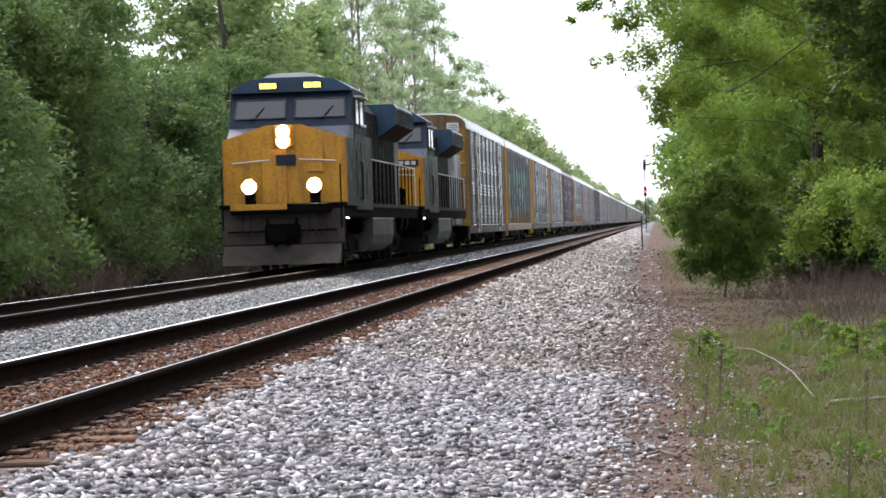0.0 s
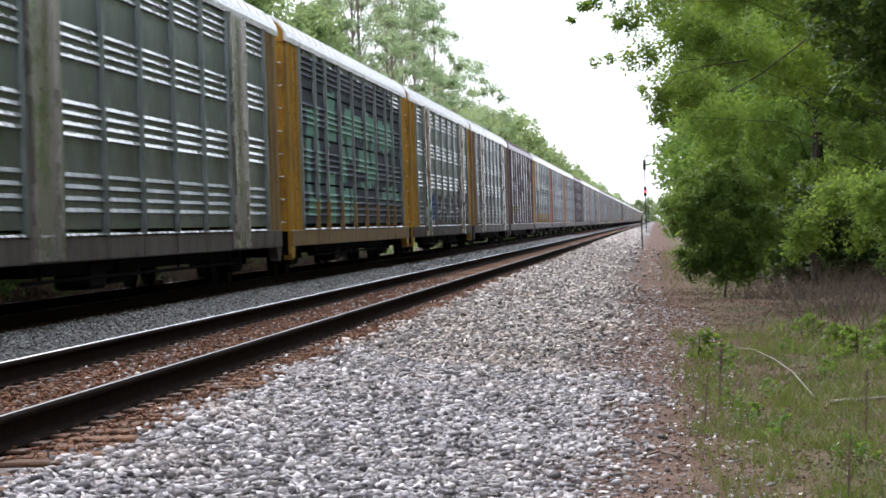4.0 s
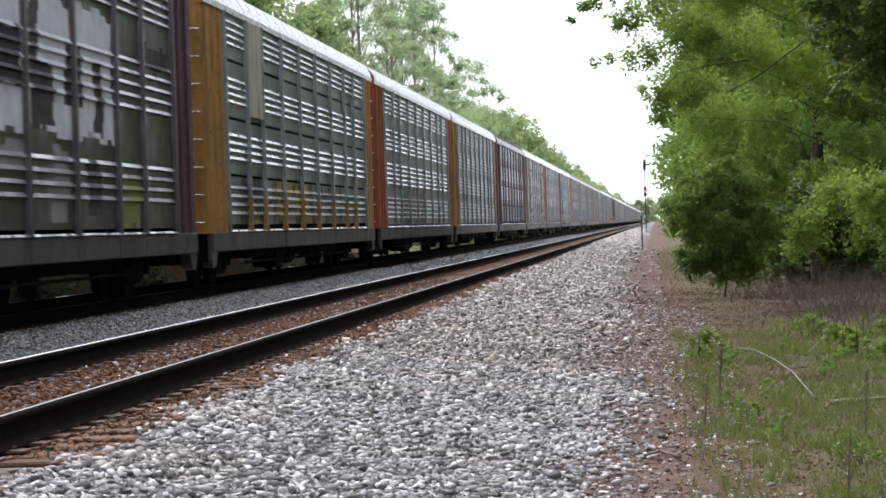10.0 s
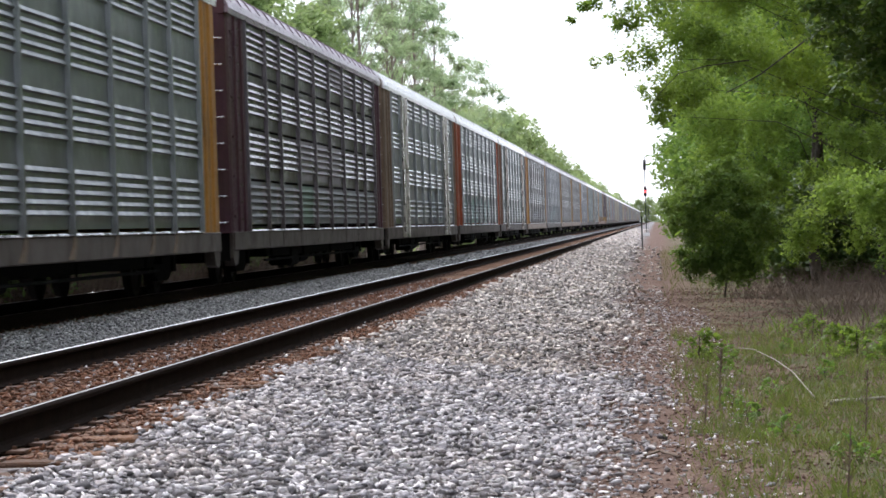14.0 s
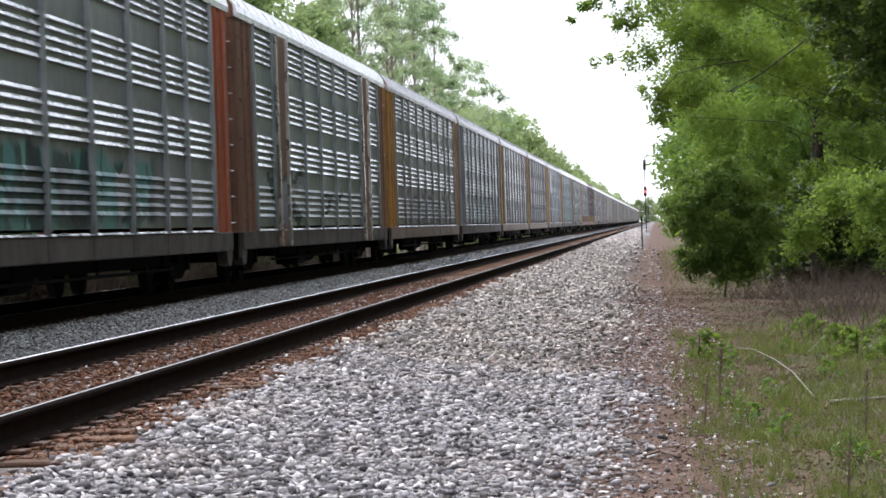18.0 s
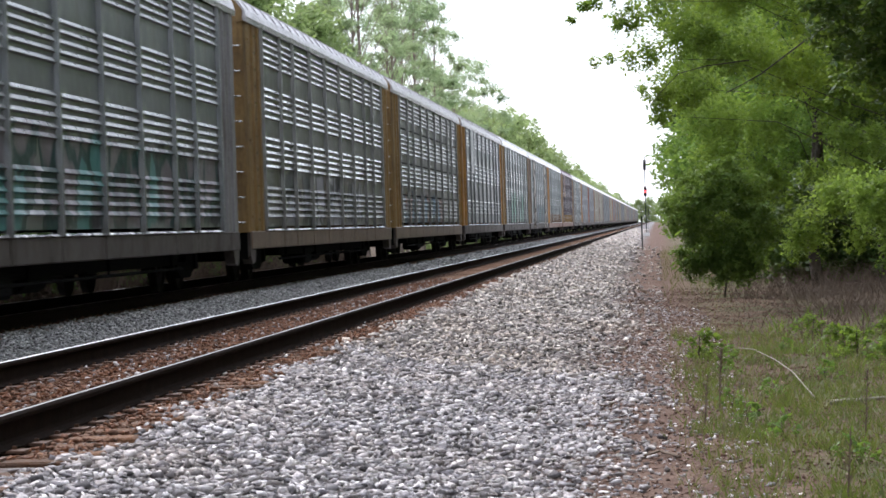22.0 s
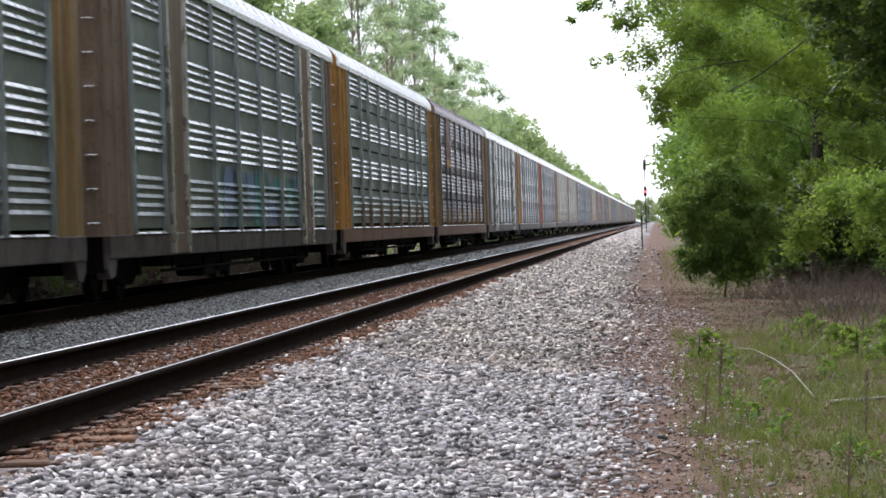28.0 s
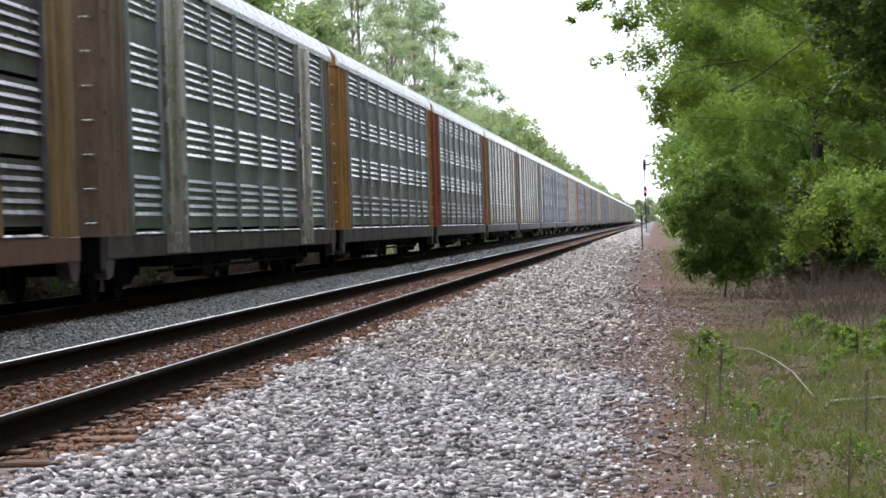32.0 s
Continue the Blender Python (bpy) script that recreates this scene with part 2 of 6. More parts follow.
def box(bm, x0, x1, y0, y1, z0, z1, bevel=0.0, mi=0):
    vs = [bm.verts.new((x, y, z)) for x in (x0, x1) for y in (y0, y1) for z in (z0, z1)]
    fs = [bm.faces.new([vs[i] for i in f]) for f in ((0, 1, 3, 2), (4, 6, 7, 5), (0, 4, 5, 1), (2, 3, 7, 6), (0, 2, 6, 4), (1, 5, 7, 3))]
    for f in fs:
        f.material_index = mi
    if bevel:
        es = {e for f in fs for e in f.edges}
        bmesh.ops.bevel(bm, geom=list(es), offset=bevel, segments=1, affect="EDGES")
    return bm


def prism(bm, outline, axis, a, b, mi=0, caps=True, closed=True):
    """An outline of (u, v) drawn out along an axis: 'y' takes u = x, v = z; 'x' takes u = y, v = z; 'z' takes u = x, v = y."""
    def at(u, v, w):
        return {"y": (u, w, v), "x": (w, u, v), "z": (u, v, w)}[axis]
    p = [bm.verts.new(at(u, v, a)) for u, v in outline]
    q = [bm.verts.new(at(u, v, b)) for u, v in outline]
    n = len(p)
    for i in range(n if closed else n - 1):
        f = bm.faces.new((p[i], p[(i + 1) % n], q[(i + 1) % n], q[i]))
        f.material_index = mi
    if caps and closed:
        bm.faces.new(p[::-1]).material_index = mi
        bm.faces.new(q).material_index = mi
    return bm


def rod(bm, p, q, r, r2=None, seg=8, caps=True, mi=0):
    p, q = Vector(p), Vector(q)
    r2 = r if r2 is None else r2
    d = (q - p).normalized()
    s = d.orthogonal().normalized()
    t = d.cross(s)
    a, b = [], []
    for i in range(seg):
        c, sn = math.cos(2 * math.pi * i / seg), math.sin(2 * math.pi * i / seg)
        a.append(bm.verts.new(p + (s * c + t * sn) * r))
        b.append(bm.verts.new(q + (s * c + t * sn) * r2))
    for i in range(seg):
        bm.faces.new((a[i], a[(i + 1) % seg], b[(i + 1) % seg], b[i])).material_index = mi
    if caps:
        bm.faces.new(a[::-1]).material_index = mi
        bm.faces.new(b).material_index = mi
    return bm


def lathe(bm, rings, axis="x", seg=20):
    """Rings of (along, radius) turned about an axis."""
    rows = []
    for w, r in rings:
        row = []
        for i in range(seg):
            c, s = r * math.cos(2 * math.pi * i / seg), r * math.sin(2 * math.pi * i / seg)
            row.append(bm.verts.new({"x": (w, c, s), "y": (c, w, s), "z": (c, s, w)}[axis]))
        rows.append(row)
    for p, q in zip(rows, rows[1:]):
        for i in range(seg):
            bm.faces.new((p[i], p[(i + 1) % seg], q[(i + 1) % seg], q[i]))
    bm.faces.new(rows[0][::-1])
    bm.faces.new(rows[-1])
    return bm


def mesh_from(name, verts, faces, material):
    """A mesh from numpy arrays: all faces have the same number of corners."""
    me = bpy.data.meshes.new(name)
    n = faces.shape[1]
    me.vertices.add(len(verts))
    me.vertices.foreach_set("co", verts.astype(np.float32).ravel())
    me.loops.add(faces.size)
    me.loops.foreach_set("vertex_index", faces.astype(np.int32).ravel())
    me.polygons.add(len(faces))
    me.polygons.foreach_set("loop_start", np.arange(0, faces.size, n, dtype=np.int32))
    me.update(calc_edges=True)
    me.materials.append(material)
    return me


# ---- ground ----
PROFILE = [(-900, -1.3), (-16, -1.3), (-13.4, -1.15), (-12.2, -0.85), (-11.2, -0.5), (-10.5, -0.26), (-10.2, -0.22), (-7.3, -0.22), (-6.7, -0.30),
           (-6.3, -0.32), (-5.8, -0.25), (-5.4, -0.215), (-3.1, -0.215), (-2.8, -0.24), (-2.2, -0.36), (-1.5, -0.47), (-0.7, -0.55), (0.6, -0.60), (2.5, -0.60), (5, -0.45),
           (9, -0.2), (16, 0.0), (900, 0.0)]
PX, PZ = np.array([p[0] for p in PROFILE]), np.array([p[1] for p in PROFILE])


def ground_z(x, y):
    """Height of the ground: the bed's section, roughened off the tracks."""
    x, y = np.asarray(x, float), np.asarray(y, float)
    off = np.clip((x + 2.6) / 1.5, 0, 1) + np.clip((-11.0 - x) / 1.5, 0, 1)
    rough = 0.035 * np.sin(1.7 * x + 0.9 * y) * np.sin(0.6 * y - 1.1 * x + 1) + 0.008 * np.sin(2.9 * y + 5.3 * x)
    return np.interp(x, PX, PZ) + rough * off


def build_ground():
    xs = np.unique(np.concatenate([[-900, -300, -120, -60, -40, -30, -24, -20, -17], np.arange(-15, 6, 0.2), [6.5, 7, 8, 9, 10, 12, 14, 17, 22, 30, 45, 80, 160, 400, 900]]))
    ys = np.unique(np.concatenate([[-300, -100, -40, -15, -5, 0, 4, 8], np.arange(10, 60, 0.4), np.arange(60, 160, 1.5), np.arange(160, 500, 12), [560, 700, 900, 1300, 2000, 3500]]))
    X, Y = np.meshgrid(xs, ys, indexing="ij")
    V = np.stack([X, Y, ground_z(X, Y)], -1).reshape(-1, 3)
    n, k = len(ys), np.arange((len(xs) - 1) * (len(ys) - 1))
    a = (k // (n - 1)) * n + k % (n - 1)
    me = mesh_from("ground", V, np.stack([a, a + n, a + n + 1, a + 1], -1), M_GROUND)
    me.shade_smooth()
    tagged(new("ground", me), "ballast, bare dirt, thin grass and leaf litter beside the tracks", "ground", kind="structure")


build_ground()

# ---- loose stones ----


def stone_shapes(n, points):
    """Angular stones: hulls of a few random points."""
    rng = np.random.default_rng(5)
    out = []
    for _ in range(n):
        bm = bmesh.new()
        p = rng.normal(size=(points, 3))
        p /= np.linalg.norm(p, axis=1, keepdims=True)
        p *= rng.uniform(0.75, 1.15, (points, 1)) * rng.uniform((0.95, 0.6, 0.38), (1.6, 1.05, 0.75))
        for q in p:
            bm.verts.new(q)
        bmesh.ops.convex_hull(bm, input=bm.verts)
        bmesh.ops.delete(bm, geom=[v for v in bm.verts if not v.link_faces], context="VERTS")
        bmesh.ops.triangulate(bm, faces=bm.faces)
        bmesh.ops.recalc_face_normals(bm, faces=bm.faces)
        bm.verts.index_update()
        out.append((np.array([v.co[:] for v in bm.verts]), np.array([[v.index for v in f.verts] for f in bm.faces])))
        bm.free()
    return out


def scatter_stones(name, xs, ys, sizes, material, big, label, sink=0.25):
    rng = np.random.default_rng(len(xs))
    allV, allF, start = [], [], 0
    kinds = stone_shapes(24, 9 if big else 7)
    pick = rng.integers(0, len(kinds), len(xs))
    for k, (S, F) in enumerate(kinds):
        m = pick == k
        px, py, size = xs[m], ys[m], sizes[m]
        n = len(px)
        V = S[None] * (size * 0.5)[:, None, None]
        a, b = rng.uniform(0, 6.283, n), rng.uniform(-0.7, 0.7, n)
        ca, sa, cb, sb = np.cos(a)[:, None], np.sin(a)[:, None], np.cos(b)[:, None], np.sin(b)[:, None]
        x, y, z = V[..., 0], V[..., 1], V[..., 2]
        y, z = y * cb - z * sb, y * sb + z * cb
        x, y = x * ca - y * sa, x * sa + y * ca
        base = ground_z(px, py) + size * sink * rng.uniform(0.2, 1.6, n)
        allV.append(np.stack([x + px[:, None], y + py[:, None], z + base[:, None]], -1).reshape(-1, 3))
        allF.append((F[None] + (start + np.arange(n) * len(S))[:, None, None]).reshape(-1, 3))
        start += n * len(S)
    return tagged(new(name, mesh_from(name, np.concatenate(allV), np.concatenate(allF), material)), label, "gravel", kind="stuff")


def strip(rng, x0, x1, y0, y1, per_m2):
    n = int((x1 - x0) * (y1 - y0) * per_m2)
    return rng.uniform(x0, x1, n), rng.uniform(y0, y1, n)


def ballast_edge(y):
    """Where the ballast thins out into dirt."""
    return -0.42 + 0.22 * np.sin(0.31 * y + 1) + 0.14 * np.sin(0.83 * y) - 0.011 * np.clip(y - 12, 0, 75)


def build_stones():
    rng = np.random.default_rng(11)

    def kept(x, y, soft):
        inner = -3.08 + 0.10 * np.sin(1.3 * y) + 0.06 * np.sin(3.7 * y + 1)
        return rng.random(len(x)) < np.clip((ballast_edge(y) + 0.35 - x) / soft, 0.02, 1) * np.clip((x - inner) / 0.22 + 0.3, 0.0, 1)
    x, y = strip(rng, -3.3, 0.1, 11.5, 27, 580)
    k = kept(x, y, 0.8)
    x, y = x[k], y[k]
    scatter_stones("ballast_shoulder", x, y, 0.030 + 0.052 * rng.random(len(x)) ** 1.4, M_STONE, True, "pale grey crushed granite ballast beside the near track", 0.3)
    x, y = strip(rng, -3.3, 0.1, 26, 150, 210)
    k = kept(x, y, 0.8) & (rng.random(len(x)) < np.clip(1.25 - (y - 26) / 110, 0.2, 1))
    x, y = x[k], y[k]
    scatter_stones("ballast_along_line", x, y, rng.uniform(0.05, 0.10, len(x)) * (1 + np.clip((y - 30) / 90, 0, 1.2)), M_STONE_DULL, False, "pale grey crushed granite ballast along the near track", 0.3)
    x, y = strip(rng, -3.3, -1.25, 148, 420, 16)
    scatter_stones("distant_ballast", x, y, rng.uniform(0.14, 0.30, len(x)), M_STONE_DULL, False, "pale ballast far along the near track", 0.05)
    x, y = strip(rng, -7.99, -5.25, 22, 80, 300)
    scatter_stones("ballast_between_tracks", x, y, rng.uniform(0.04, 0.075, len(x)), M_STONE_GREY, False, "grey crushed ballast between the two tracks", 0.3)
    x, y = strip(rng, -7.5, -5.3, 78, 240, 60)
    scatter_stones("distant_ballast_between_tracks", x, y, rng.uniform(0.07, 0.16, len(x)), M_STONE_GREY, False, "grey ballast far along between the two tracks", 0.3)
    x, y = strip(rng, -5.45, -3.0, 14, 60, 330)
    keep = np.abs(np.abs(x - NEAR_X) - GAUGE) > 0.13
    x, y = x[keep], y[keep]
    scatter_stones("fouled_ballast", x, y, rng.uniform(0.03, 0.065, len(x)), M_STONE_BROWN, False, "rust-brown fouled ballast between the ties", 0.35)
    x, y = strip(rng, -5.45, -3.3, 16, 60, 25)
    scatter_stones("loose_stones", x, y, rng.uniform(0.03, 0.06, len(x)), M_STONE, False, "loose grey stones among the brown ballast", 0.5)
    x, y = strip(rng, -1.2, 2.4, 12, 60, 190)
    keep = rng.random(len(x)) < np.clip((x + 1.2) / 0.7, 0.1, 1)
    x, y = x[keep], y[keep]
    scatter_stones("dirt_clods", x, y, rng.uniform(0.012, 0.045, len(x)), M_CLOD, False, "brown clods, chips and leaf litter on the bare dirt", 0.15)
    x, y = strip(rng, -1.0, 0.25, 12, 60, 90)
    keep = rng.random(len(x)) < np.clip((0.25 - x) / 1.0, 0.03, 1)
    x, y = x[keep], y[keep]
    scatter_stones("edge_stones", x, y, rng.uniform(0.02, 0.06, len(x)), M_STONE, False, "pale stones thinning out over the dirt", 0.2)
    x, y = strip(rng, -0.9, 0.75, 12, 48, 55)
    scatter_stones("scattered_stones", x, y, rng.uniform(0.02, 0.055, len(x)), M_STONE, True, "scattered pale stones on the bare dirt", 0.1)


build_stones()

# ---- tracks ----
RAIL = [(-0.075, -0.183), (0.075, -0.183), (0.075, -0.172), (0.02, -0.155), (0.009, -0.14), (0.009, -0.05), (0.036, -0.038), (0.037, -0.018), (0.030, -0.008), (0.020, -0.001),
        (-0.001, 0.0), (-0.020, -0.001), (-0.030, -0.008), (-0.037, -0.018), (-0.036, -0.038), (-0.009, -0.05), (-0.009, -0.14), (-0.02, -0.155), (-0.075, -0.172)]


def rail_mesh(top, inner):
    """A rail; the wheels have polished the middle of its crown, and the shine is drawn half as wide where inner is -1
    (inner: which side faces the track's middle, 1 or -1).
    """
    bm = bmesh.new()
    prism(bm, RAIL, "y", -60, 2500)
    bm.faces.ensure_lookup_table()
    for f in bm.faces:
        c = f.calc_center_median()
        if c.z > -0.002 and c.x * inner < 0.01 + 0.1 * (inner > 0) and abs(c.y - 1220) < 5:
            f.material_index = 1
    me = bpy.data.meshes.new("rail")
    bmesh.ops.recalc_face_normals(bm, faces=bm.faces)
    bm.to_mesh(me)
    bm.free()
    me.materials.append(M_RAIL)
    me.materials.append(top)
    return me


def tie_mesh():
    bm = bmesh.new()
    box(bm, -1.3, 1.3, -0.115, 0.115, -0.36, -0.188, bevel=0.012)
    for v in bm.verts:
        v.co.z += 0.008 * math.sin(9 * v.co.x + 3)
    me = bpy.data.meshes.new("tie")
    bm.to_mesh(me)
    bm.free()
    me.materials.append(M_TIE)
    return me


def build_track(name, cx, y_first, count, y_end, tops, label):
    t = thing(name, label, "railway track", kind="structure", at=(cx, 0, 0))
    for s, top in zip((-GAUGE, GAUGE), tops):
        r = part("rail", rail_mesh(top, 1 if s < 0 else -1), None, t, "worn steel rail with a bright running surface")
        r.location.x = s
    tm = tie_mesh()
    rng = random.Random(3)
    for i in range(count):
        o = part("tie", tm, None, t)
        o.location = (rng.uniform(-0.05, 0.05), y_first + 0.533 * i + rng.uniform(-0.03, 0.03), rng.uniform(-0.03, -0.008))
        o.rotation_euler.z = rng.uniform(-0.025, 0.025)
    bm = bmesh.new()
    y = y_first + 0.533 * count
    while y < y_end:
        box(bm, -1.3, 1.3, y - 0.115, y + 0.115, -0.36, -0.19)
        y += 0.533
    y = y_first - 0.533
    while y > -20:
        box(bm, -1.3, 1.3, y - 0.115, y + 0.115, -0.36, -0.19)
        y -= 0.533
    tagged(part("distant_ties", bm, M_TIE, t), kind="stuff")
    # plates and spikes under the rails of the nearest stretch
    bm = bmesh.new()
    for i in range(min(count, 110)):
        yy = y_first + 0.533 * i
        for s in (-GAUGE, GAUGE):
            box(bm, s - 0.17, s + 0.17, yy - 0.09, yy + 0.09, -0.189, -0.176)
            for e in (-1, 1):
                box(bm, s + e * 0.09 - 0.012, s + e * 0.09 + 0.012, yy + e * 0.05 - 0.01, yy + e * 0.05 + 0.01, -0.18, -0.158)
    tagged(part("tie_plates_and_spikes", bm, M_PLATE, t), kind="stuff")
    return t


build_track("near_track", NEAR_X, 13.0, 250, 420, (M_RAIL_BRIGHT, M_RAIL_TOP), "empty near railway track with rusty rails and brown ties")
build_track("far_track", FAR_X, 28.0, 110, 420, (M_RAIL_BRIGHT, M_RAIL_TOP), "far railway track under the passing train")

# ---- train materials ----


def panel_material(name, a, b, stain=(0.11, 0.075, 0.05), metal=0.8, rough=0.40, amount=0.45):
    return surface(name, a, b, rough, metal, big=0.5, fine=3.0, dirt=stain, dirt_amount=amount, dirt_stretch=(1.2, 1.2, 0.35), relief=0.0, vary=0.09, dents=0.35)


PANEL = {
    "galv": panel_material("galvanised_panel", (0.175, 0.186, 0.196), (0.241, 0.254, 0.263)),
    "green": panel_material("greenish_galvanised_panel", (0.159, 0.182, 0.181), (0.217, 0.243, 0.241)),
    "brown": panel_material("brown_stained_panel", (0.166, 0.168, 0.166), (0.225, 0.227, 0.223), amount=0.5),
    "mauve": panel_material("faded_maroon_panel", (0.077, 0.066, 0.074), (0.117, 0.105, 0.113), amount=0.3),
    "pale": panel_material("pale_blue_grey_panel", (0.165, 0.182, 0.188), (0.222, 0.240, 0.246), amount=0.35),
    "cream": panel_material("cream_panel", (0.248, 0.235, 0.198), (0.317, 0.304, 0.262)),
}


def coat(name, a, b, rough=0.55, dirt=(0.055, 0.034, 0.022), spec=0.22):
    return surface(name, a, b, rough, 0.0, big=0.9, fine=16, dirt=dirt, dirt_amount=0.92, dirt_stretch=(2.5, 2.5, 0.4), relief=0.1, vary=0.06, spec=spec)


ENDS = {
    "yellow": coat("weathered_yellow_paint", (0.27, 0.130, 0.026), (0.335, 0.168, 0.040)),
    "gold": coat("bright_yellow_paint", (0.341, 0.174, 0.0186), (0.409, 0.229, 0.031)),
    "ochre": coat("dirty_ochre_paint", (0.174, 0.105, 0.0372), (0.229, 0.149, 0.062)),
    "red": coat("faded_red_paint", (0.223, 0.0465, 0.0186), (0.285, 0.0744, 0.031)),
    "rust": coat("rust_brown_paint", (0.118, 0.0558, 0.0341), (0.167, 0.0868, 0.0527)),
    "maroon": coat("dark_maroon_paint", (0.0372, 0.0136, 0.0217), (0.0682, 0.0279, 0.0372)),
    "grey": coat("grey_end_paint", (0.149, 0.146, 0.149), (0.211, 0.208, 0.211)),
    "tan": coat("faded_tan_paint", (0.29, 0.255, 0.185), (0.37, 0.335, 0.255)),
    "umber": coat("brown_end_paint", (0.124, 0.0868, 0.0589), (0.18, 0.13, 0.093)),
}


def sprayed(name, ref, base, tones, z0, z1, y0, y1, scale, seed):
    """Panels with sprayed letter shapes: blocks of paint inside a stretch of the car's side, in the car's own space."""
    m = base.copy()
    m.name = name
    N, L = m.node_tree.nodes, m.node_tree.links
    P = N["Principled BSDF"]
    old = P.inputs["Base Color"].links[0].from_socket
    tc = N.new("ShaderNodeTexCoord")
    tc.object = ref
    sep = N.new("ShaderNodeSeparateXYZ")
    L.new(tc.outputs["Object"], sep.inputs[0])

    def inside(sock, lo, hi, soft):
        a = N.new("ShaderNodeMapRange")
        a.inputs["From Min"].default_value, a.inputs["From Max"].default_value = lo, lo + soft
        L.new(sock, a.inputs["Value"])
        b = N.new("ShaderNodeMapRange")
        b.inputs["From Min"].default_value, b.inputs["From Max"].default_value = hi, hi - soft
        L.new(sock, b.inputs["Value"])
        c = N.new("ShaderNodeMath")
        c.operation = "MULTIPLY"
        L.new(a.outputs[0], c.inputs[0])
        L.new(b.outputs[0], c.inputs[1])
        return c.outputs[0]

    def times(a, b):
        c = N.new("ShaderNodeMath")
        c.operation = "MULTIPLY"
        L.new(a, c.inputs[0])
        L.new(b, c.inputs[1])
        return c.outputs[0]
    hem = N.new("ShaderNodeTexNoise")
    hem.inputs["Scale"].default_value = 0.9
    hem.inputs["Detail"].default_value = 3
    L.new(tc.outputs["Object"], hem.inputs["Vector"])
    high = N.new("ShaderNodeMath")
    high.operation = "MULTIPLY_ADD"
    high.inputs[1].default_value = 0.7
    L.new(hem.outputs["Fac"], high.inputs[0])
    shift = N.new("ShaderNodeMath")
    shift.operation = "SUBTRACT"
    shift.inputs[1].default_value = 0.35
    L.new(sep.outputs["Z"], shift.inputs[0])
    L.new(shift.outputs[0], high.inputs[2])
    area = times(inside(high.outputs[0], z0, z1, 0.1), inside(sep.outputs["Y"], y0, y1, 0.4))
    mp = N.new("ShaderNodeMapping")
    mp.inputs["Location"].default_value = (seed, seed * 1.7, seed * 0.3)
    mp.inputs["Scale"].default_value = (0.01, scale, scale * 0.85)
    L.new(tc.outputs["Object"], mp.inputs["Vector"])
    wave = N.new("ShaderNodeTexNoise")
    wave.inputs["Scale"].default_value = 1.1
    wave.inputs["Detail"].default_value = 2
    L.new(mp.outputs[0], wave.inputs["Vector"])
    bend = N.new("ShaderNodeMixRGB")
    bend.blend_type = "ADD"
    bend.inputs["Fac"].default_value = 0.55
    L.new(mp.outputs[0], bend.inputs["Color1"])
    L.new(wave.outputs["Color"], bend.inputs["Color2"])
    vor = N.new("ShaderNodeTexVoronoi")
    vor.distance = "MINKOWSKI"
    vor.inputs["Exponent"].default_value = 3.5
    vor.inputs["Scale"].default_value = 1.0
    L.new(bend.outputs[0], vor.inputs["Vector"])
    rim = N.new("ShaderNodeTexVoronoi")
    rim.feature = "DISTANCE_TO_EDGE"
    rim.inputs["Scale"].default_value = 1.0
    L.new(bend.outputs[0], rim.inputs["Vector"])
    line = N.new("ShaderNodeMapRange")
    line.inputs["From Min"].default_value, line.inputs["From Max"].default_value = 0.05, 0.10
    L.new(rim.outputs["Distance"], line.inputs["Value"])
    bw = N.new("ShaderNodeRGBToBW")
    L.new(vor.outputs["Color"], bw.inputs[0])
    ramp = N.new("ShaderNodeValToRGB")
    ramp.color_ramp.interpolation = "CONSTANT"
    ramp.color_ramp.elements[0].color = (*tones[0], 1)
    ramp.color_ramp.elements[1].color = (*tones[-1], 1)
    ramp.color_ramp.elements[1].position = 0.66
    if len(tones) > 2:
        ramp.color_ramp.elements.new(0.42).color = (*tones[1], 1)
    L.new(bw.outputs[0], ramp.inputs[0])
    paint = mixer(N, L, line.outputs[0], tuple(0.25 * c for c in tones[0]), ramp.outputs[0])
    wear = noise_at(N, L, 2.2, 5, 0.7, lo=0.15, hi=0.4)
    fac = times(area, wear)
    gap = N.new("ShaderNodeMath")
    gap.operation = "GREATER_THAN"
    gap.inputs[1].default_value = 0.2
    L.new(bw.outputs[0], gap.inputs[0])
    col = mixer(N, L, times(fac, gap.outputs[0]), old, paint)
    L.new(col, P.inputs["Base Color"])
    bare = N.new("ShaderNodeMapRange")
    bare.inputs["To Min"].default_value, bare.inputs["To Max"].default_value = 0.75, 0.05
    L.new(times(fac, gap.outputs[0]), bare.inputs["Value"])
    L.new(bare.outputs[0], P.inputs["Metallic"])
    P.inputs["Specular IOR Level"].default_value = 0.12
    return m


M_RAILING = surface("pale_handrail_paint", (0.50, 0.50, 0.48), (0.62, 0.62, 0.60), 0.5, 0.1, fine=30)

# ---- car-carrier wagons ----
RACK = 27.3          # rack from end to end
DOOR = 2.05          # painted end section
WIDTHS = (2.6, 2.0, 2.8, 2.8, 2.8, 2.8, 2.8, 2.0, 2.6)
POSTS = [DOOR + sum(WIDTHS[:i]) for i in range(10)]
BAYS = 9
SEAMED = {2, 6, 9, 16, 20, 21}       # wagons with shallow slits between the sheets, their backs coloured black for the dark of a gap
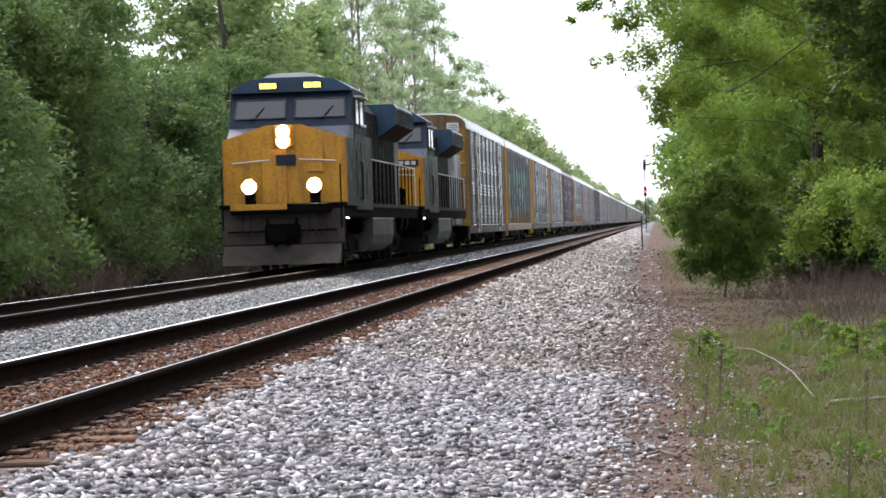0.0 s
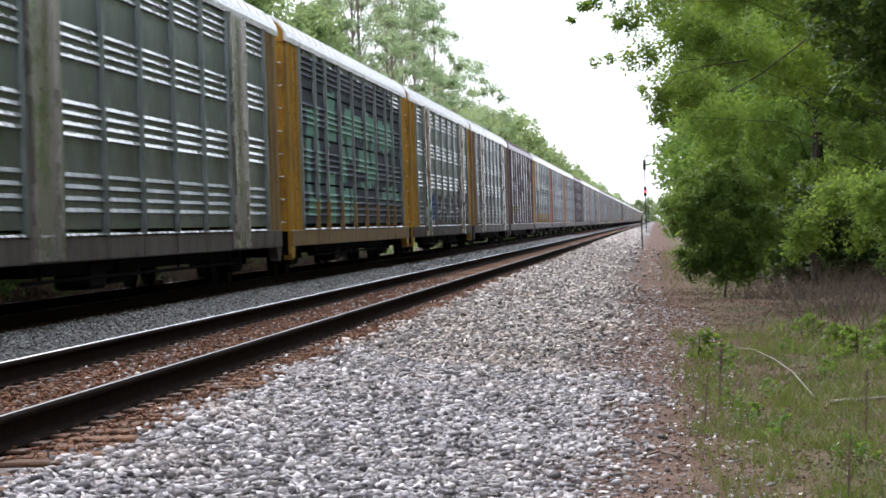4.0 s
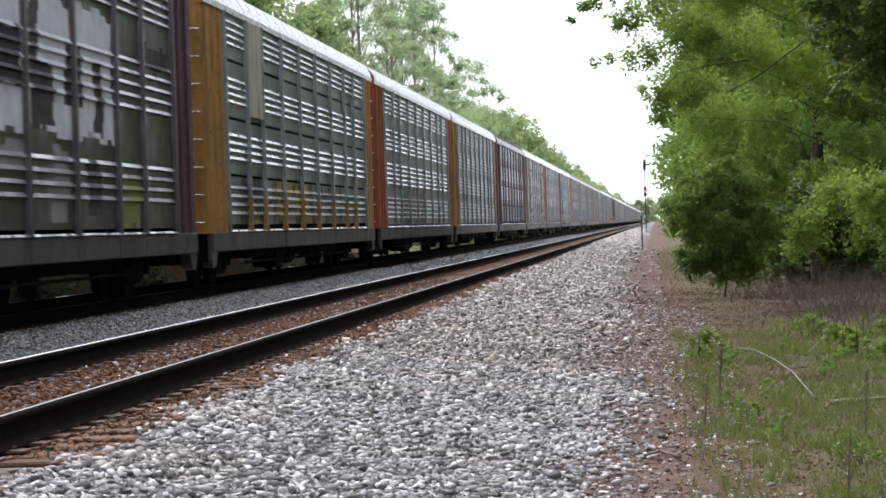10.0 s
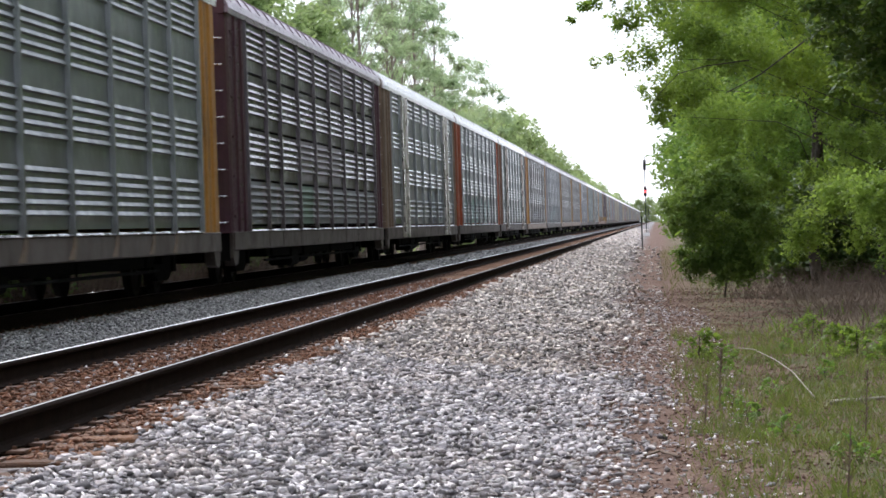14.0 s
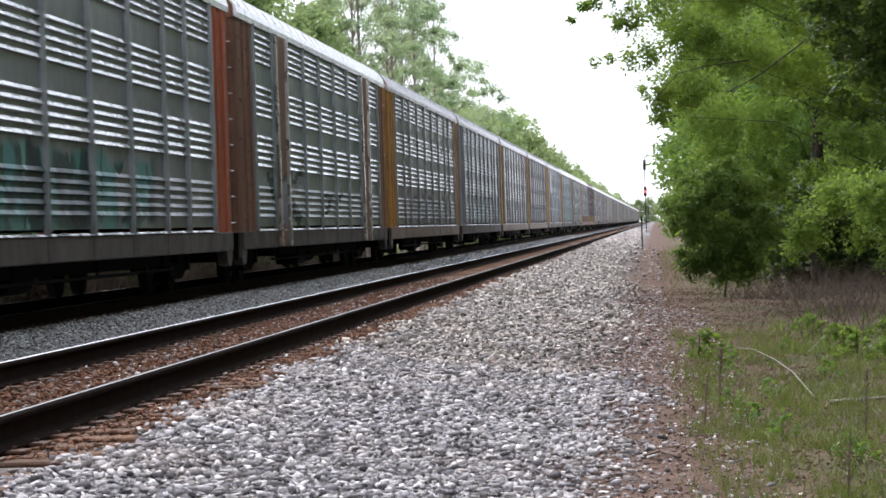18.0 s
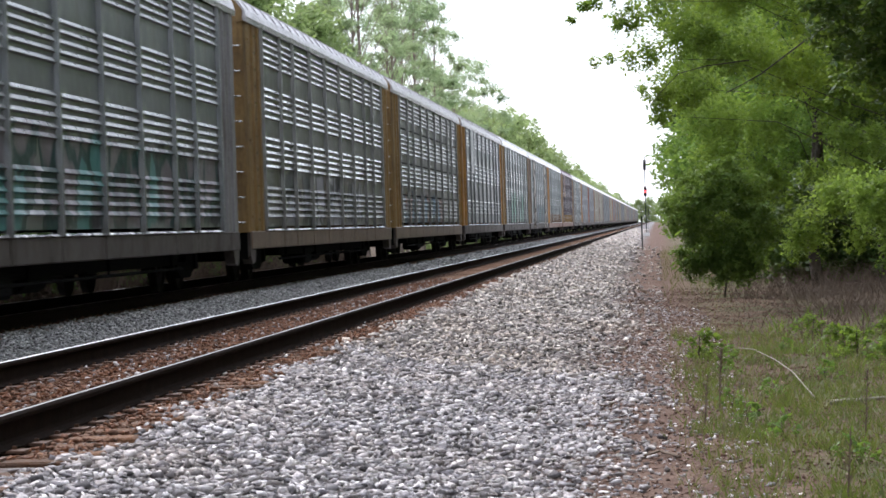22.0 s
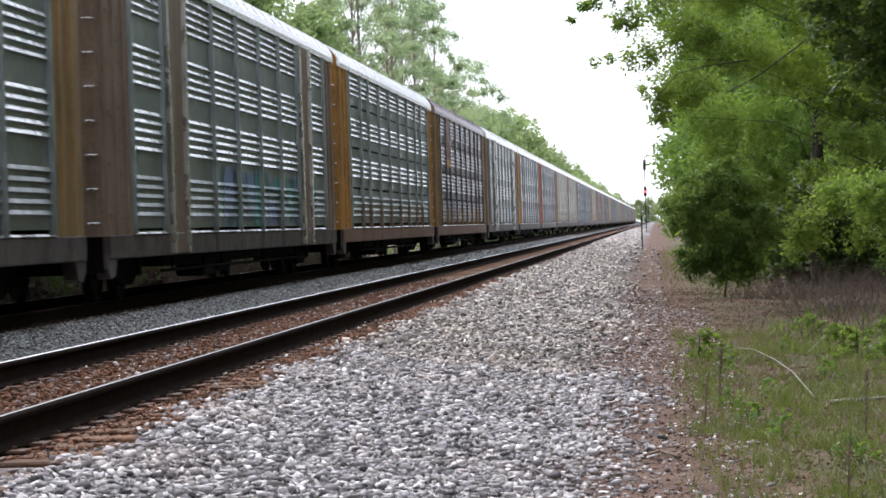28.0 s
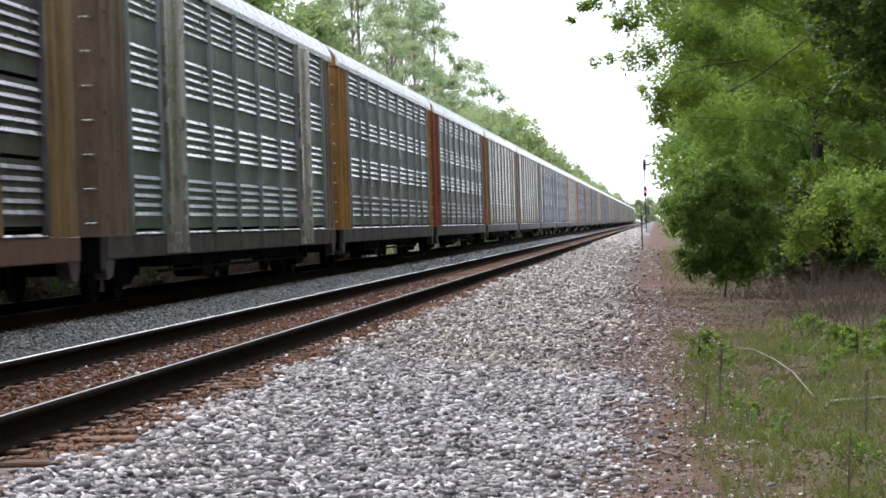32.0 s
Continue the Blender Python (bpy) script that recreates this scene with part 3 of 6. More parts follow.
LOUVRES = {
    "three": [(4.17, 4.68, 4), (3.15, 3.67, 4), (2.15, 2.69, 4), (1.17, 1.77, 4)],
    "four": [(4.06, 4.68, 5), (3.05, 3.70, 5), (2.10, 2.76, 5), (1.15, 1.81, 5)],
    "even": [(1.14, 4.66, 26)],
    "top": [(4.02, 4.70, 5), (2.64, 3.47, 5), (1.33, 1.96, 4)],
}
SHARED = {}


# Louvre lips brighter than their sheets: the sky's shine is put into the colour.
M_LIP = surface("sky_bright_lip", (0.60, 0.62, 0.62), (0.74, 0.75, 0.75), 0.25, 0.92, big=0.4, fine=3.0, dirt=(0.34, 0.31, 0.27), dirt_amount=0.4, dirt_stretch=(0.5, 0.25, 1.0), relief=0.0, vary=0.08)


# Duller and maroon lips, likewise lightened for the sky's shine.
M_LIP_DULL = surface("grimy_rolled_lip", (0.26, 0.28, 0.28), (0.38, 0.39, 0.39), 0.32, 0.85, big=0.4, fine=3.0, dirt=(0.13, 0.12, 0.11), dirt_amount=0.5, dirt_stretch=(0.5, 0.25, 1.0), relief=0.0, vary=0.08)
M_LIP_MAUVE = surface("sky_bright_maroon_lip", (0.32, 0.30, 0.32), (0.44, 0.42, 0.44), 0.3, 0.85, big=0.4, fine=3.0, dirt=(0.12, 0.10, 0.10), dirt_amount=0.5, dirt_stretch=(0.8, 0.8, 2.0), relief=0.0, vary=0.08)


def panel_outline(kind, seamed=False):
    """Section of a side sheet: flat bands with rows of pressed louvres, whose upper faces look to the sky."""
    pts = [(0.0, 4.78)]
    for z0, z1, n in LOUVRES[kind]:
        p = (z1 - z0) / n
        for i in range(n):
            top = z1 - p * i
            pts += [(0.0, top), (0.034, top - 0.052), (0.034, top - 0.060), (0.0, top - 0.078)]
        pts.append((-0.004, z0 - 0.02))
        if seamed and z0 > 1.6:
            pts += [(0.0, z0 - 0.17), (-0.06, z0 - 0.172), (-0.06, z0 - 0.222), (0.0, z0 - 0.224)]
    if seamed:
        pts += [(0.0, 1.09), (-0.06, 1.088), (-0.06, 1.047)]
    else:
        pts += [(0.0, 1.045)]
    return pts + [(-0.075, 1.045), (-0.075, 4.78)]


def shared(key, build, mats):
    """A mesh that many pieces share."""
    if key not in SHARED:
        bm = bmesh.new()
        build(bm)
        me = bpy.data.meshes.new(key[0])
        bmesh.ops.recalc_face_normals(bm, faces=bm.faces)
        bm.to_mesh(me)
        bm.free()
        for m in mats:
            me.materials.append(m)
        SHARED[key] = me
    return SHARED[key]


def wheelset_mesh(r, half=0.755):
    def build(bm):
        for s in (-1, 1):
            w = s * half
            lathe(bm, [(w - s * 0.07, r * 0.35), (w - s * 0.07, r + 0.025), (w - s * 0.035, r + 0.025), (w - s * 0.02, r), (w + s * 0.065, r - 0.006), (w + s * 0.065, r * 0.86),
                       (w + s * 0.03, r * 0.8), (w + s * 0.04, r * 0.35), (w + s * 0.09, r * 0.3), (w + s * 0.09, 0.06)], "x", 22)
        rod(bm, (-half - 0.3, 0, 0), (half + 0.3, 0, 0), 0.085, seg=10)
        for s in (-1, 1):
            for k in range(3):
                a = k * 2.094
                rod(bm, (s * (half + 0.29), 0.05 * math.cos(a), 0.05 * math.sin(a)), (s * (half + 0.32), 0.05 * math.cos(a), 0.05 * math.sin(a)), 0.016, seg=5)
    return shared(("wheelset", r), build, [M_WHEEL])


FREIGHT_R = 0.483
WHEELS = {}


def truck(parent, y, r, axles, side_x=1.02):
    """A truck: two side frames, a bolster, springs and its wheelsets, which turn."""
    def frame_build(bm):
        e = max(axles)
        prism(bm, [(-e - 0.28, r - 0.10), (-e - 0.28, r + 0.14), (-e + 0.2, r + 0.20), (-0.4, r + 0.30), (0.4, r + 0.30), (e - 0.2, r + 0.20), (e + 0.28, r + 0.14), (e + 0.28, r - 0.10),
                   (e - 0.1, r - 0.14), (0.45, r - 0.26), (-0.45, r - 0.26), (-e + 0.1, r - 0.14)], "x", -0.06, 0.06)
        for a in axles:
            box(bm, -0.09, 0.1, a - 0.13, a + 0.13, r - 0.13, r + 0.12)
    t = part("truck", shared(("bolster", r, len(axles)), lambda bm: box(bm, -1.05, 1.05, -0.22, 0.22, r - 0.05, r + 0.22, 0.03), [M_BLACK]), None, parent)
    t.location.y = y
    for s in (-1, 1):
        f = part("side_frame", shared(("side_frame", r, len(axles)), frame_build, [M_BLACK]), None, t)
        f.location.x = s * side_x
    for i, a in enumerate(axles):
        w = part("wheelset", wheelset_mesh(r), None, t)
        w.location = (0, a, r)
        WHEELS.setdefault((r, a), []).append(w)
    return t


M_SILL = surface("dirty_sill_steel", (0.060, 0.051, 0.046), (0.112, 0.098, 0.089), 0.6, 0.0, big=0.8, fine=5, dirt=(0.024, 0.015, 0.011), dirt_amount=0.95, dirt_stretch=(1.0, 1.0, 0.35), relief=0.1, vary=0.25, spec=0.08)


def end_door_mesh(colour, face):
    def build(bm):
        prism(bm, [(0.012, 0.0), (1.22, 0.0), (1.36, 0.03), (1.455, 0.08), (1.485, 0.18), (1.485, DOOR), (1.43, DOOR), (1.43, 0.32), (1.40, 0.19), (1.32, 0.10), (1.20, 0.06), (0.012, 0.06)], "z", 0.94, 4.80)
        for f in bm.faces:
            f.normal_update()
            f.material_index = 1 if f.normal.y < -0.3 else 0
        for z in (1.2, 1.9, 2.6, 3.3, 4.0, 4.45):
            box(bm, 1.484, 1.505, 0.34, 0.62, z, z + 0.05)
        for y in (0.70, 1.42):
            prism(bm, [(1.486, y), (1.53, y + 0.04), (1.53, y + 0.14), (1.486, y + 0.18)], "z", 0.96, 4.76)
        prism(bm, [(0.10, 0.94), (0.12, 0.50), (0.30, 0.36), (0.62, 0.40), (0.80, 0.66), (1.6, 0.80), (DOOR, 0.94)], "x", 1.30, 1.478, mi=2)
    return shared(("end_door", colour, face), build, [ENDS[colour], ENDS[face], ENDS["gold"] if colour == "gold" else M_SILL])


def rung_mesh():
    def build(bm):
        for x in (1.27, 1.40):
            rod(bm, (x, 0.04, 0), (x, -0.06, 0), 0.012, seg=5)
        rod(bm, (1.26, -0.06, 0), (1.41, -0.06, 0), 0.014, seg=6)
    return shared(("rung",), build, [M_LIP])


def bolt_mesh():
    return shared(("bolt",), lambda bm: box(bm, 1.484, 1.503, 1.20, 1.25, 0, 0.045), [M_LIP])


def roof_mesh(mat, key):
    arch = [(-1.53, 4.88), (-1.49, 5.02), (-1.36, 5.20), (-1.10, 5.33), (-0.5, 5.40), (0.5, 5.40), (1.10, 5.33), (1.36, 5.20), (1.49, 5.02), (1.53, 4.88)]
    out = [(-1.52, 4.78)] + arch + [(1.52, 4.78), (1.40, 4.84), (1.05, 5.22), (0, 5.30), (-1.05, 5.22), (-1.40, 4.84)]

    def build(bm):
        prism(bm, out, "y", 0.05, RACK - 0.05)
        y = 0.6
        while y < RACK - 0.4:
            rib = [(u * 1.012, 4.88 + (v - 4.88) * 1.06 + 0.004) for u, v in arch[1:-1]]
            prism(bm, rib + [(u * 0.985, v - 0.02) for u, v in arch[-2:0:-1]], "y", y, y + 0.07)
            y += 1.22
    return shared(("roof", key), build, [mat])


M_BRACE = surface("weathered_brace_post", (0.30, 0.28, 0.25), (0.50, 0.48, 0.45), 0.3, 0.7, big=0.35, fine=2.5, dirt=(0.15, 0.085, 0.045), dirt_amount=0.9, dirt_stretch=(1.2, 1.2, 0.16), vary=0.15)


M_BRACE_EDGE = surface("pale_brace_flange", (0.34, 0.32, 0.29), (0.56, 0.54, 0.50), 0.3, 0.7, big=0.5, fine=3, dirt=(0.17, 0.10, 0.055), dirt_amount=0.8, dirt_stretch=(1.2, 1.2, 0.2), vary=0.15)


def post_mesh(mat, key):
    return shared(("post", key), lambda bm: prism(bm, [(1.46, -0.065), (1.54, -0.05), (1.54, 0.05), (1.46, 0.065)], "z", 0.96, 4.80), [mat])


def brace_mesh(mat, key):
    """A plain plate that fills a narrow bay from the sill to the eaves, between two proud flanges that lean together towards the foot."""
    def build(bm):
        box(bm, 1.46, 1.522, -0.86, 0.86, 0.66, 4.80)
        for e in (-1, 1):
            lo, hi = e * 0.66, e * 0.84
            outer = [(lo - 0.09, 0.66), (lo + 0.09, 0.66), (hi - e * 0.10 + 0.10, 2.7), (hi + 0.08, 4.80), (hi - 0.08, 4.80), (hi - e * 0.10 - 0.10, 2.7)]
            prism(bm, outer, "x", 1.512, 1.58, mi=1)
    return shared(("brace", key), build, [mat, M_BRACE_EDGE])


def brace_spray(car, shapes, y):
    """The paint that runs on over a brace plate: thin patches, one to a colour."""
    for paint in sorted({q[0] for q in shapes}):
        bm = bmesh.new()
        for i in range(14):
            for j in range(44):
                u, v = -0.56 + 0.08 * i, 0.9 + 0.06 * j
                if art_at(shapes, y + u + 0.04, v + 0.03) == paint:
                    box(bm, 1.521, 1.527, u, u + 0.08, v, v + 0.06)
        if len(bm.verts):
            bmesh.ops.remove_doubles(bm, verts=bm.verts, dist=0.001)
            part("spray_patch", bm, PAINTS[paint], car, f"patch of sprayed {paint} paint").location.y = y
        else:
            bm.free()


def plate_mesh(top, foot, key):
    """A plain plate over the upper half of a narrow bay, its foot in another paint."""
    def build(bm):
        box(bm, 1.48, 1.535, -0.82, 0.82, 3.32, 4.76)
        box(bm, 1.48, 1.537, -0.82, 0.82, 3.05, 3.32, mi=1)
    return shared(("cover_plate", key), build, [top, foot])


def post_foot_mesh(mat, key, low):
    def build(bm):
        if low:
            prism(bm, [(-0.30, 0.66), (0.02, 0.66), (0.14, 0.80), (0.16, 0.95), (-0.02, 0.95), (-0.06, 0.82)], "x", 1.503, 1.518)
        else:
            prism(bm, [(1.46, -0.12), (1.548, -0.09), (1.548, 0.09), (1.46, 0.12)], "z", 0.965, 1.58)
    return shared(("post_foot", key, low), build, [mat])


def sill_mesh(mat, key):
    def build(bm):
        box(bm, 1.36, 1.505, 0.15, RACK - 0.15, 0.63, 0.955, 0.015)
        for y in POSTS[1:-1]:
            box(bm, 1.50, 1.512, y - 0.05, y + 0.05, 0.64, 0.95)
    return shared(("side_sill", key), build, [mat])


def ledge_mesh():
    # The ledge takes the sky-bright lip colour for the light it catches.
    return shared(("sill_ledge",), lambda bm: prism(bm, [(1.36, 0.957), (1.525, 0.957), (1.528, 0.965), (1.495, 0.992), (1.36, 0.992)], "y", DOOR - 0.1, RACK - DOOR + 0.1), [M_LIP])


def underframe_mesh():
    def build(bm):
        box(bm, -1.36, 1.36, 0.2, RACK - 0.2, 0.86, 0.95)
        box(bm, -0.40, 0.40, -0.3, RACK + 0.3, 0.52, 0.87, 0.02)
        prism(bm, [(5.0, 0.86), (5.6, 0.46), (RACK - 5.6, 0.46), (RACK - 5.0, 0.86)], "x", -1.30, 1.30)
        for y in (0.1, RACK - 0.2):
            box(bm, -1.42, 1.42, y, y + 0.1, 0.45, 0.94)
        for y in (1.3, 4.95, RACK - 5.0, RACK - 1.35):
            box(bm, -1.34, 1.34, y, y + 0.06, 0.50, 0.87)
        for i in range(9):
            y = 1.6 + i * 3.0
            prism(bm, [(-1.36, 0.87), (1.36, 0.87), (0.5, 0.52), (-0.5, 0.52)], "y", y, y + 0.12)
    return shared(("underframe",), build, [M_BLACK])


def brake_gear_meshes():
    def tank(bm):
        rod(bm, (1.12, 11.0, 0.46), (1.12, 12.3, 0.46), 0.19, seg=12)

    def valve(bm):
        box(bm, 0.85, 1.34, 9.0, 10.2, 0.24, 0.62, 0.05)

    def pipe(bm):
        rod(bm, (1.33, 5.0, 0.40), (1.33, 22.0, 0.40), 0.025, seg=6)
        for y in (6.0, 11.0, 16.0, 21.0):
            rod(bm, (1.33, y, 0.40), (1.33, y, 0.87), 0.02, seg=5)
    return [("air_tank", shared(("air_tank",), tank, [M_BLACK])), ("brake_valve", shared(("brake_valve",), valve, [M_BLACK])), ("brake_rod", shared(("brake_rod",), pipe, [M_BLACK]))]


def coupler_mesh():
    def build(bm):
        box(bm, -0.12, 0.12, -0.6, 0.1, 0.72, 0.94, 0.02)
        prism(bm, [(-0.2, -0.78), (0.05, -0.86), (0.18, -0.72), (0.1, -0.55), (-0.16, -0.52)], "z", 0.66, 1.0)
        rod(bm, (0.45, -0.5, 0.6), (0.45, 0.1, 0.85), 0.03, seg=6)
    return shared(("coupler",), build, [M_BLACK])


# per car: end paint, panel tone, louvre rows, roof, bold posts, sill paint
CARS = [
    ("ochre", "green", "three", 0, 1), ("gold", "green", "three", 0, 0), ("gold", "green", "three", 0, 1), ("ochre", "galv", "three", 0, 1), ("maroon", "mauve", "top", 1, 0),
    ("yellow", "green", "three", 0, 0), ("red", "galv", "four", 0, 0), ("yellow", "pale", "four", 0, 0), ("maroon", "mauve", "four", 1, 0), ("umber", "galv", "three", 0, 1),
    ("red", "galv", "four", 0, 0), ("rust", "green", "four", 0, 1), ("yellow", "brown", "four", 1, 0), ("grey", "galv", "four", 1, 0), ("ochre", "brown", "four", 1, 0),
    ("ochre", "brown", "four", 1, 0), ("yellow", "galv", "top", 1, 0), ("ochre", "green", "four", 0, 0), ("umber", "green", "four", 0, 1), ("yellow", "green", "three", 0, 0),
    ("ochre", "mauve", "four", 1, 0), ("umber", "green", "four", 0, 1), ("yellow", "galv", "three", 0, 0), ("red", "galv", "three", 0, 0), ("ochre", "cream", "even", 0, 0),
    ("umber", "cream", "even", 0, 0), ("grey", "pale", "four", 0, 0), ("grey", "pale", "four", 0, 0), ("yellow", "cream", "even", 0, 0),
]
# sprayed paint: car, tones, z from, z to, y from, y to, size, seed
SPRAY = {
    4: ([(0.108, 0.105, 0.108), (0.23, 0.224, 0.223)], 1.0, 2.4, 9, 17, 1.0, 3.3),
    6: ([(0.036, 0.035, 0.036), (0.144, 0.14, 0.137), (0.288, 0.182, 0.036)], 1.0, 2.0, 3, 20, 1.5, 1.2),
    7: ([(0.072, 0.07, 0.072), (0.202, 0.14, 0.144)], 1.0, 2.1, 6, 16, 1.2, 2.6),
    11: ([(0.0576, 0.168, 0.158), (0.13, 0.266, 0.245), (0.0288, 0.035, 0.0432)], 1.0, 2.1, 4, 20, 1.0, 4.4),
    10: ([(0.0432, 0.07, 0.187), (0.173, 0.21, 0.23), (0.0288, 0.035, 0.0432)], 1.0, 2.3, 14, 24, 0.9, 6.1),
    13: ([(0.0432, 0.049, 0.0504), (0.158, 0.154, 0.166), (0.072, 0.105, 0.144)], 1.0, 2.0, 6, 22, 1.2, 5.5),
    14: ([(0.06, 0.17, 0.16), (0.14, 0.125, 0.135), (0.0288, 0.028, 0.036)], 1.0, 2.3, 8, 26, 1.0, 7.7),
    15: ([(0.0864, 0.091, 0.101), (0.216, 0.217, 0.238), (0.12, 0.11, 0.09)], 1.0, 2.2, 4, 20, 1.0, 1.9),
    16: ([(0.07, 0.14, 0.20), (0.16, 0.08, 0.07), (0.036, 0.035, 0.0432)], 1.0, 2.0, 3, 18, 1.1, 9.4),
    18: ([(0.0576, 0.224, 0.158), (0.115, 0.28, 0.216), (0.036, 0.056, 0.0504)], 1.0, 2.6, 6, 22, 1.0, 3.9),
    19: ([(0.0504, 0.196, 0.18), (0.101, 0.14, 0.245), (0.036, 0.042, 0.0432)], 1.0, 2.1, 10, 24, 1.1, 2.9),
    21: ([(0.0288, 0.056, 0.173), (0.216, 0.203, 0.216), (0.0288, 0.028, 0.036)], 1.0, 2.1, 6, 14, 1.2, 8.8),
}
# painted shapes on single wagons: blocks (paint, y from, y to, z from, z to) and strokes (paint, y, z, y, z, width), laid one over the other
ART = {
    2: [("navy", 2.0, 25.2, 1.0, 4.4), ("navy", 2.0, 22, 4.4, 4.7), ("teal", 3.2, 5.6, 1.3, 3.6), ("navy", 3.9, 4.9, 1.7, 3.0), ("teal", 6.7, 8.8, 2.95, 4.1), ("teal", 9.6, 10.7, 2.1, 3.41), ("teal", 10.7, 12.3, 3.19, 3.88),
        ("teal", 11.3, 12.6, 2.57, 3.22), ("teal", 12.7, 14.6, 3.21, 3.79), ("teal", 15.6, 18.2, 2.15, 3.88), ("teal", 13.7, 15.2, 2.42, 2.99), ("teal", 19.0, 22.5, 3.04, 3.84),
        ("teal", 6.9, 8.4, 1.06, 2.24), ("teal", 9.9, 11.3, 1.05, 1.93), ("teal", 11.7, 12.8, 1.12, 1.93), ("teal", 14.2, 16.7, 1.99, 2.17), ("teal", 19.7, 24.6, 1.74, 2.06), ("navy", 16.3, 16.9, 2.52, 3.39)],
    5: [("white", 2.1, 5.2, 1.93, 4.1), ("white", 5.2, 9.1, 2.07, 3.95), ("white", 12.8, 15.4, 2.24, 4.13), ("white", 15.8, 20.5, 2.22, 3.93), ("ink", 2.7, 4.5, 3.23, 3.37),
        ("ink", 2.1, 3.3, 2.56, 3.13), ("ink", 4.2, 5.1, 2.02, 3.03), ("ink", 5.1, 6.5, 2.55, 2.7), ("ink", 5.6, 7.1, 3.11, 3.44), ("ink", 8.1, 8.7, 2.81, 3.95),
        ("ink", 9.3, 12.9, 2.26, 4.27), ("grey", 9.9, 12.3, 3.1, 3.66), ("ink", 13.5, 15.0, 2.78, 3.45), ("ink", 15.4, 15.9, 2.22, 4.22), ("ink", 15.6, 16.8, 2.28, 3.06),
        ("ink", 17.4, 18.4, 2.64, 3.39), ("ink", 19.2, 19.8, 2.3, 3.24), ("ink", 22.9, 25.0, 3.41, 3.74)],
    3: [("mist", 2.1, 4.6, 1.3, 2.1), ("teal", 4.7, 6.6, 0.70, 2.15), ("ink", 8.8, 25.1, 1.05, 2.05), ("blue", 7.0, 9.6, 1.15, 2.0), ("mist", 8.8, 2.06, 16.5, 1.98, 0.07), ("mist", 16.5, 2.0, 25.0, 2.12, 0.08)]
       + [("white", 9.9 + 1.55 * i, 1.08 + 0.1 * (i % 3), 10.2 + 1.55 * i + 0.5 * (i % 2), 1.95 - 0.12 * (i % 2), 0.075) for i in range(10)]
       + [("white", 10.2 + 3.1 * i, 1.45 + 0.1 * (i % 2), 11.3 + 3.1 * i, 1.55, 0.07) for i in range(5)] + [("blue", 13.2, 1.2, 14.0, 1.7, 0.14), ("ink", 20.2, 2.2, 24.8, 2.1, 0.2)],
    9: [("grey", 9.2, 11.6, 2.05, 2.89), ("grey", 12.1, 14.5, 2.03, 2.88), ("grey", 15.0, 17.2, 1.98, 2.9), ("mist", 2.0, 3.9, 1.07, 1.95), ("mist", 4.5, 6.0, 1.07, 1.94),
        ("mist", 6.4, 8.5, 1.04, 1.93), ("moss", 9.3, 11.8, 1.04, 1.93), ("mist", 12.3, 14.5, 1.01, 1.92), ("mist", 15.0, 25, 1.05, 1.9), ("grey", 15.6, 18.0, 4.28, 4.72), ("grey", 18.4, 19.9, 4.07, 4.53)],
    12: [("pine", 4.0, 1.99, 5.6, 1.87, 0.2), ("pine", 5.5, 1.79, 7.1, 2.09, 0.24), ("pine", 6.7, 1.88, 8.8, 2.09, 0.2), ("pine", 4.4, 1.77, 5.5, 1.44, 0.24), ("pine", 6.9, 1.59, 8.4, 1.16, 0.22),
         ("mist", 7.4, 1.82, 9.0, 1.96, 0.15), ("mist", 5.9, 1.72, 6.2, 1.13, 0.34), ("mist", 4.8, 1.43, 5.5, 1.27, 0.2), ("mist", 7.0, 1.49, 7.9, 1.44, 0.15), ("pine", 13.0, 1.67, 14.3, 1.73, 0.14),
         ("pine", 13.2, 1.33, 13.7, 1.55, 0.16), ("pine", 15.3, 1.43, 16.4, 1.8, 0.12), ("pine", 7.0, 1.09, 7.4, 1.45, 0.2)],
}
ART_LOW = {
    5: [("lime", 2.4, 3.8, 0.96, 1.81), ("lime", 3.6, 9.4, 1.5, 1.9), ("moss", 4.9, 6.3, 1.08, 1.97), ("lime", 6.8, 7.6, 1.1, 1.6), ("grey", 9.4, 15.1, 1.78, 2.1), ("ink", 9.7, 10.8, 1.07, 1.79),
        ("ink", 12.1, 13.0, 1.11, 1.73), ("grey", 16.5, 17.4, 1.16, 2.09), ("lime", 21.2, 22.4, 1.05, 1.73), ("ink", 18.6, 19.6, 1.2, 1.9)],
}


def paint_coat(name, a):
    return surface(name, tuple(0.75 * c for c in a), a, 0.6, 0.0, big=0.8, fine=4, dirt=(0.09, 0.08, 0.07), dirt_amount=0.35, dirt_stretch=(1.2, 1.2, 0.5), relief=0.0, spec=0.08)


PAINTS = {"navy": paint_coat("sprayed_navy", (0.045, 0.055, 0.075)), "teal": paint_coat("sprayed_teal", (0.15, 0.32, 0.24)), "white": paint_coat("sprayed_white", (0.56, 0.57, 0.60)),
          "ink": paint_coat("sprayed_ink", (0.045, 0.035, 0.045)), "grey": paint_coat("sprayed_grey", (0.26, 0.25, 0.26)), "mist": paint_coat("sprayed_mist", (0.19, 0.20, 0.205)),
          "moss": paint_coat("sprayed_moss", (0.13, 0.19, 0.15)), "lime": paint_coat("sprayed_lime", (0.20, 0.21, 0.06)), "blue": paint_coat("sprayed_blue", (0.045, 0.075, 0.19)), "pine": paint_coat("sprayed_pine", (0.045, 0.065, 0.055))}


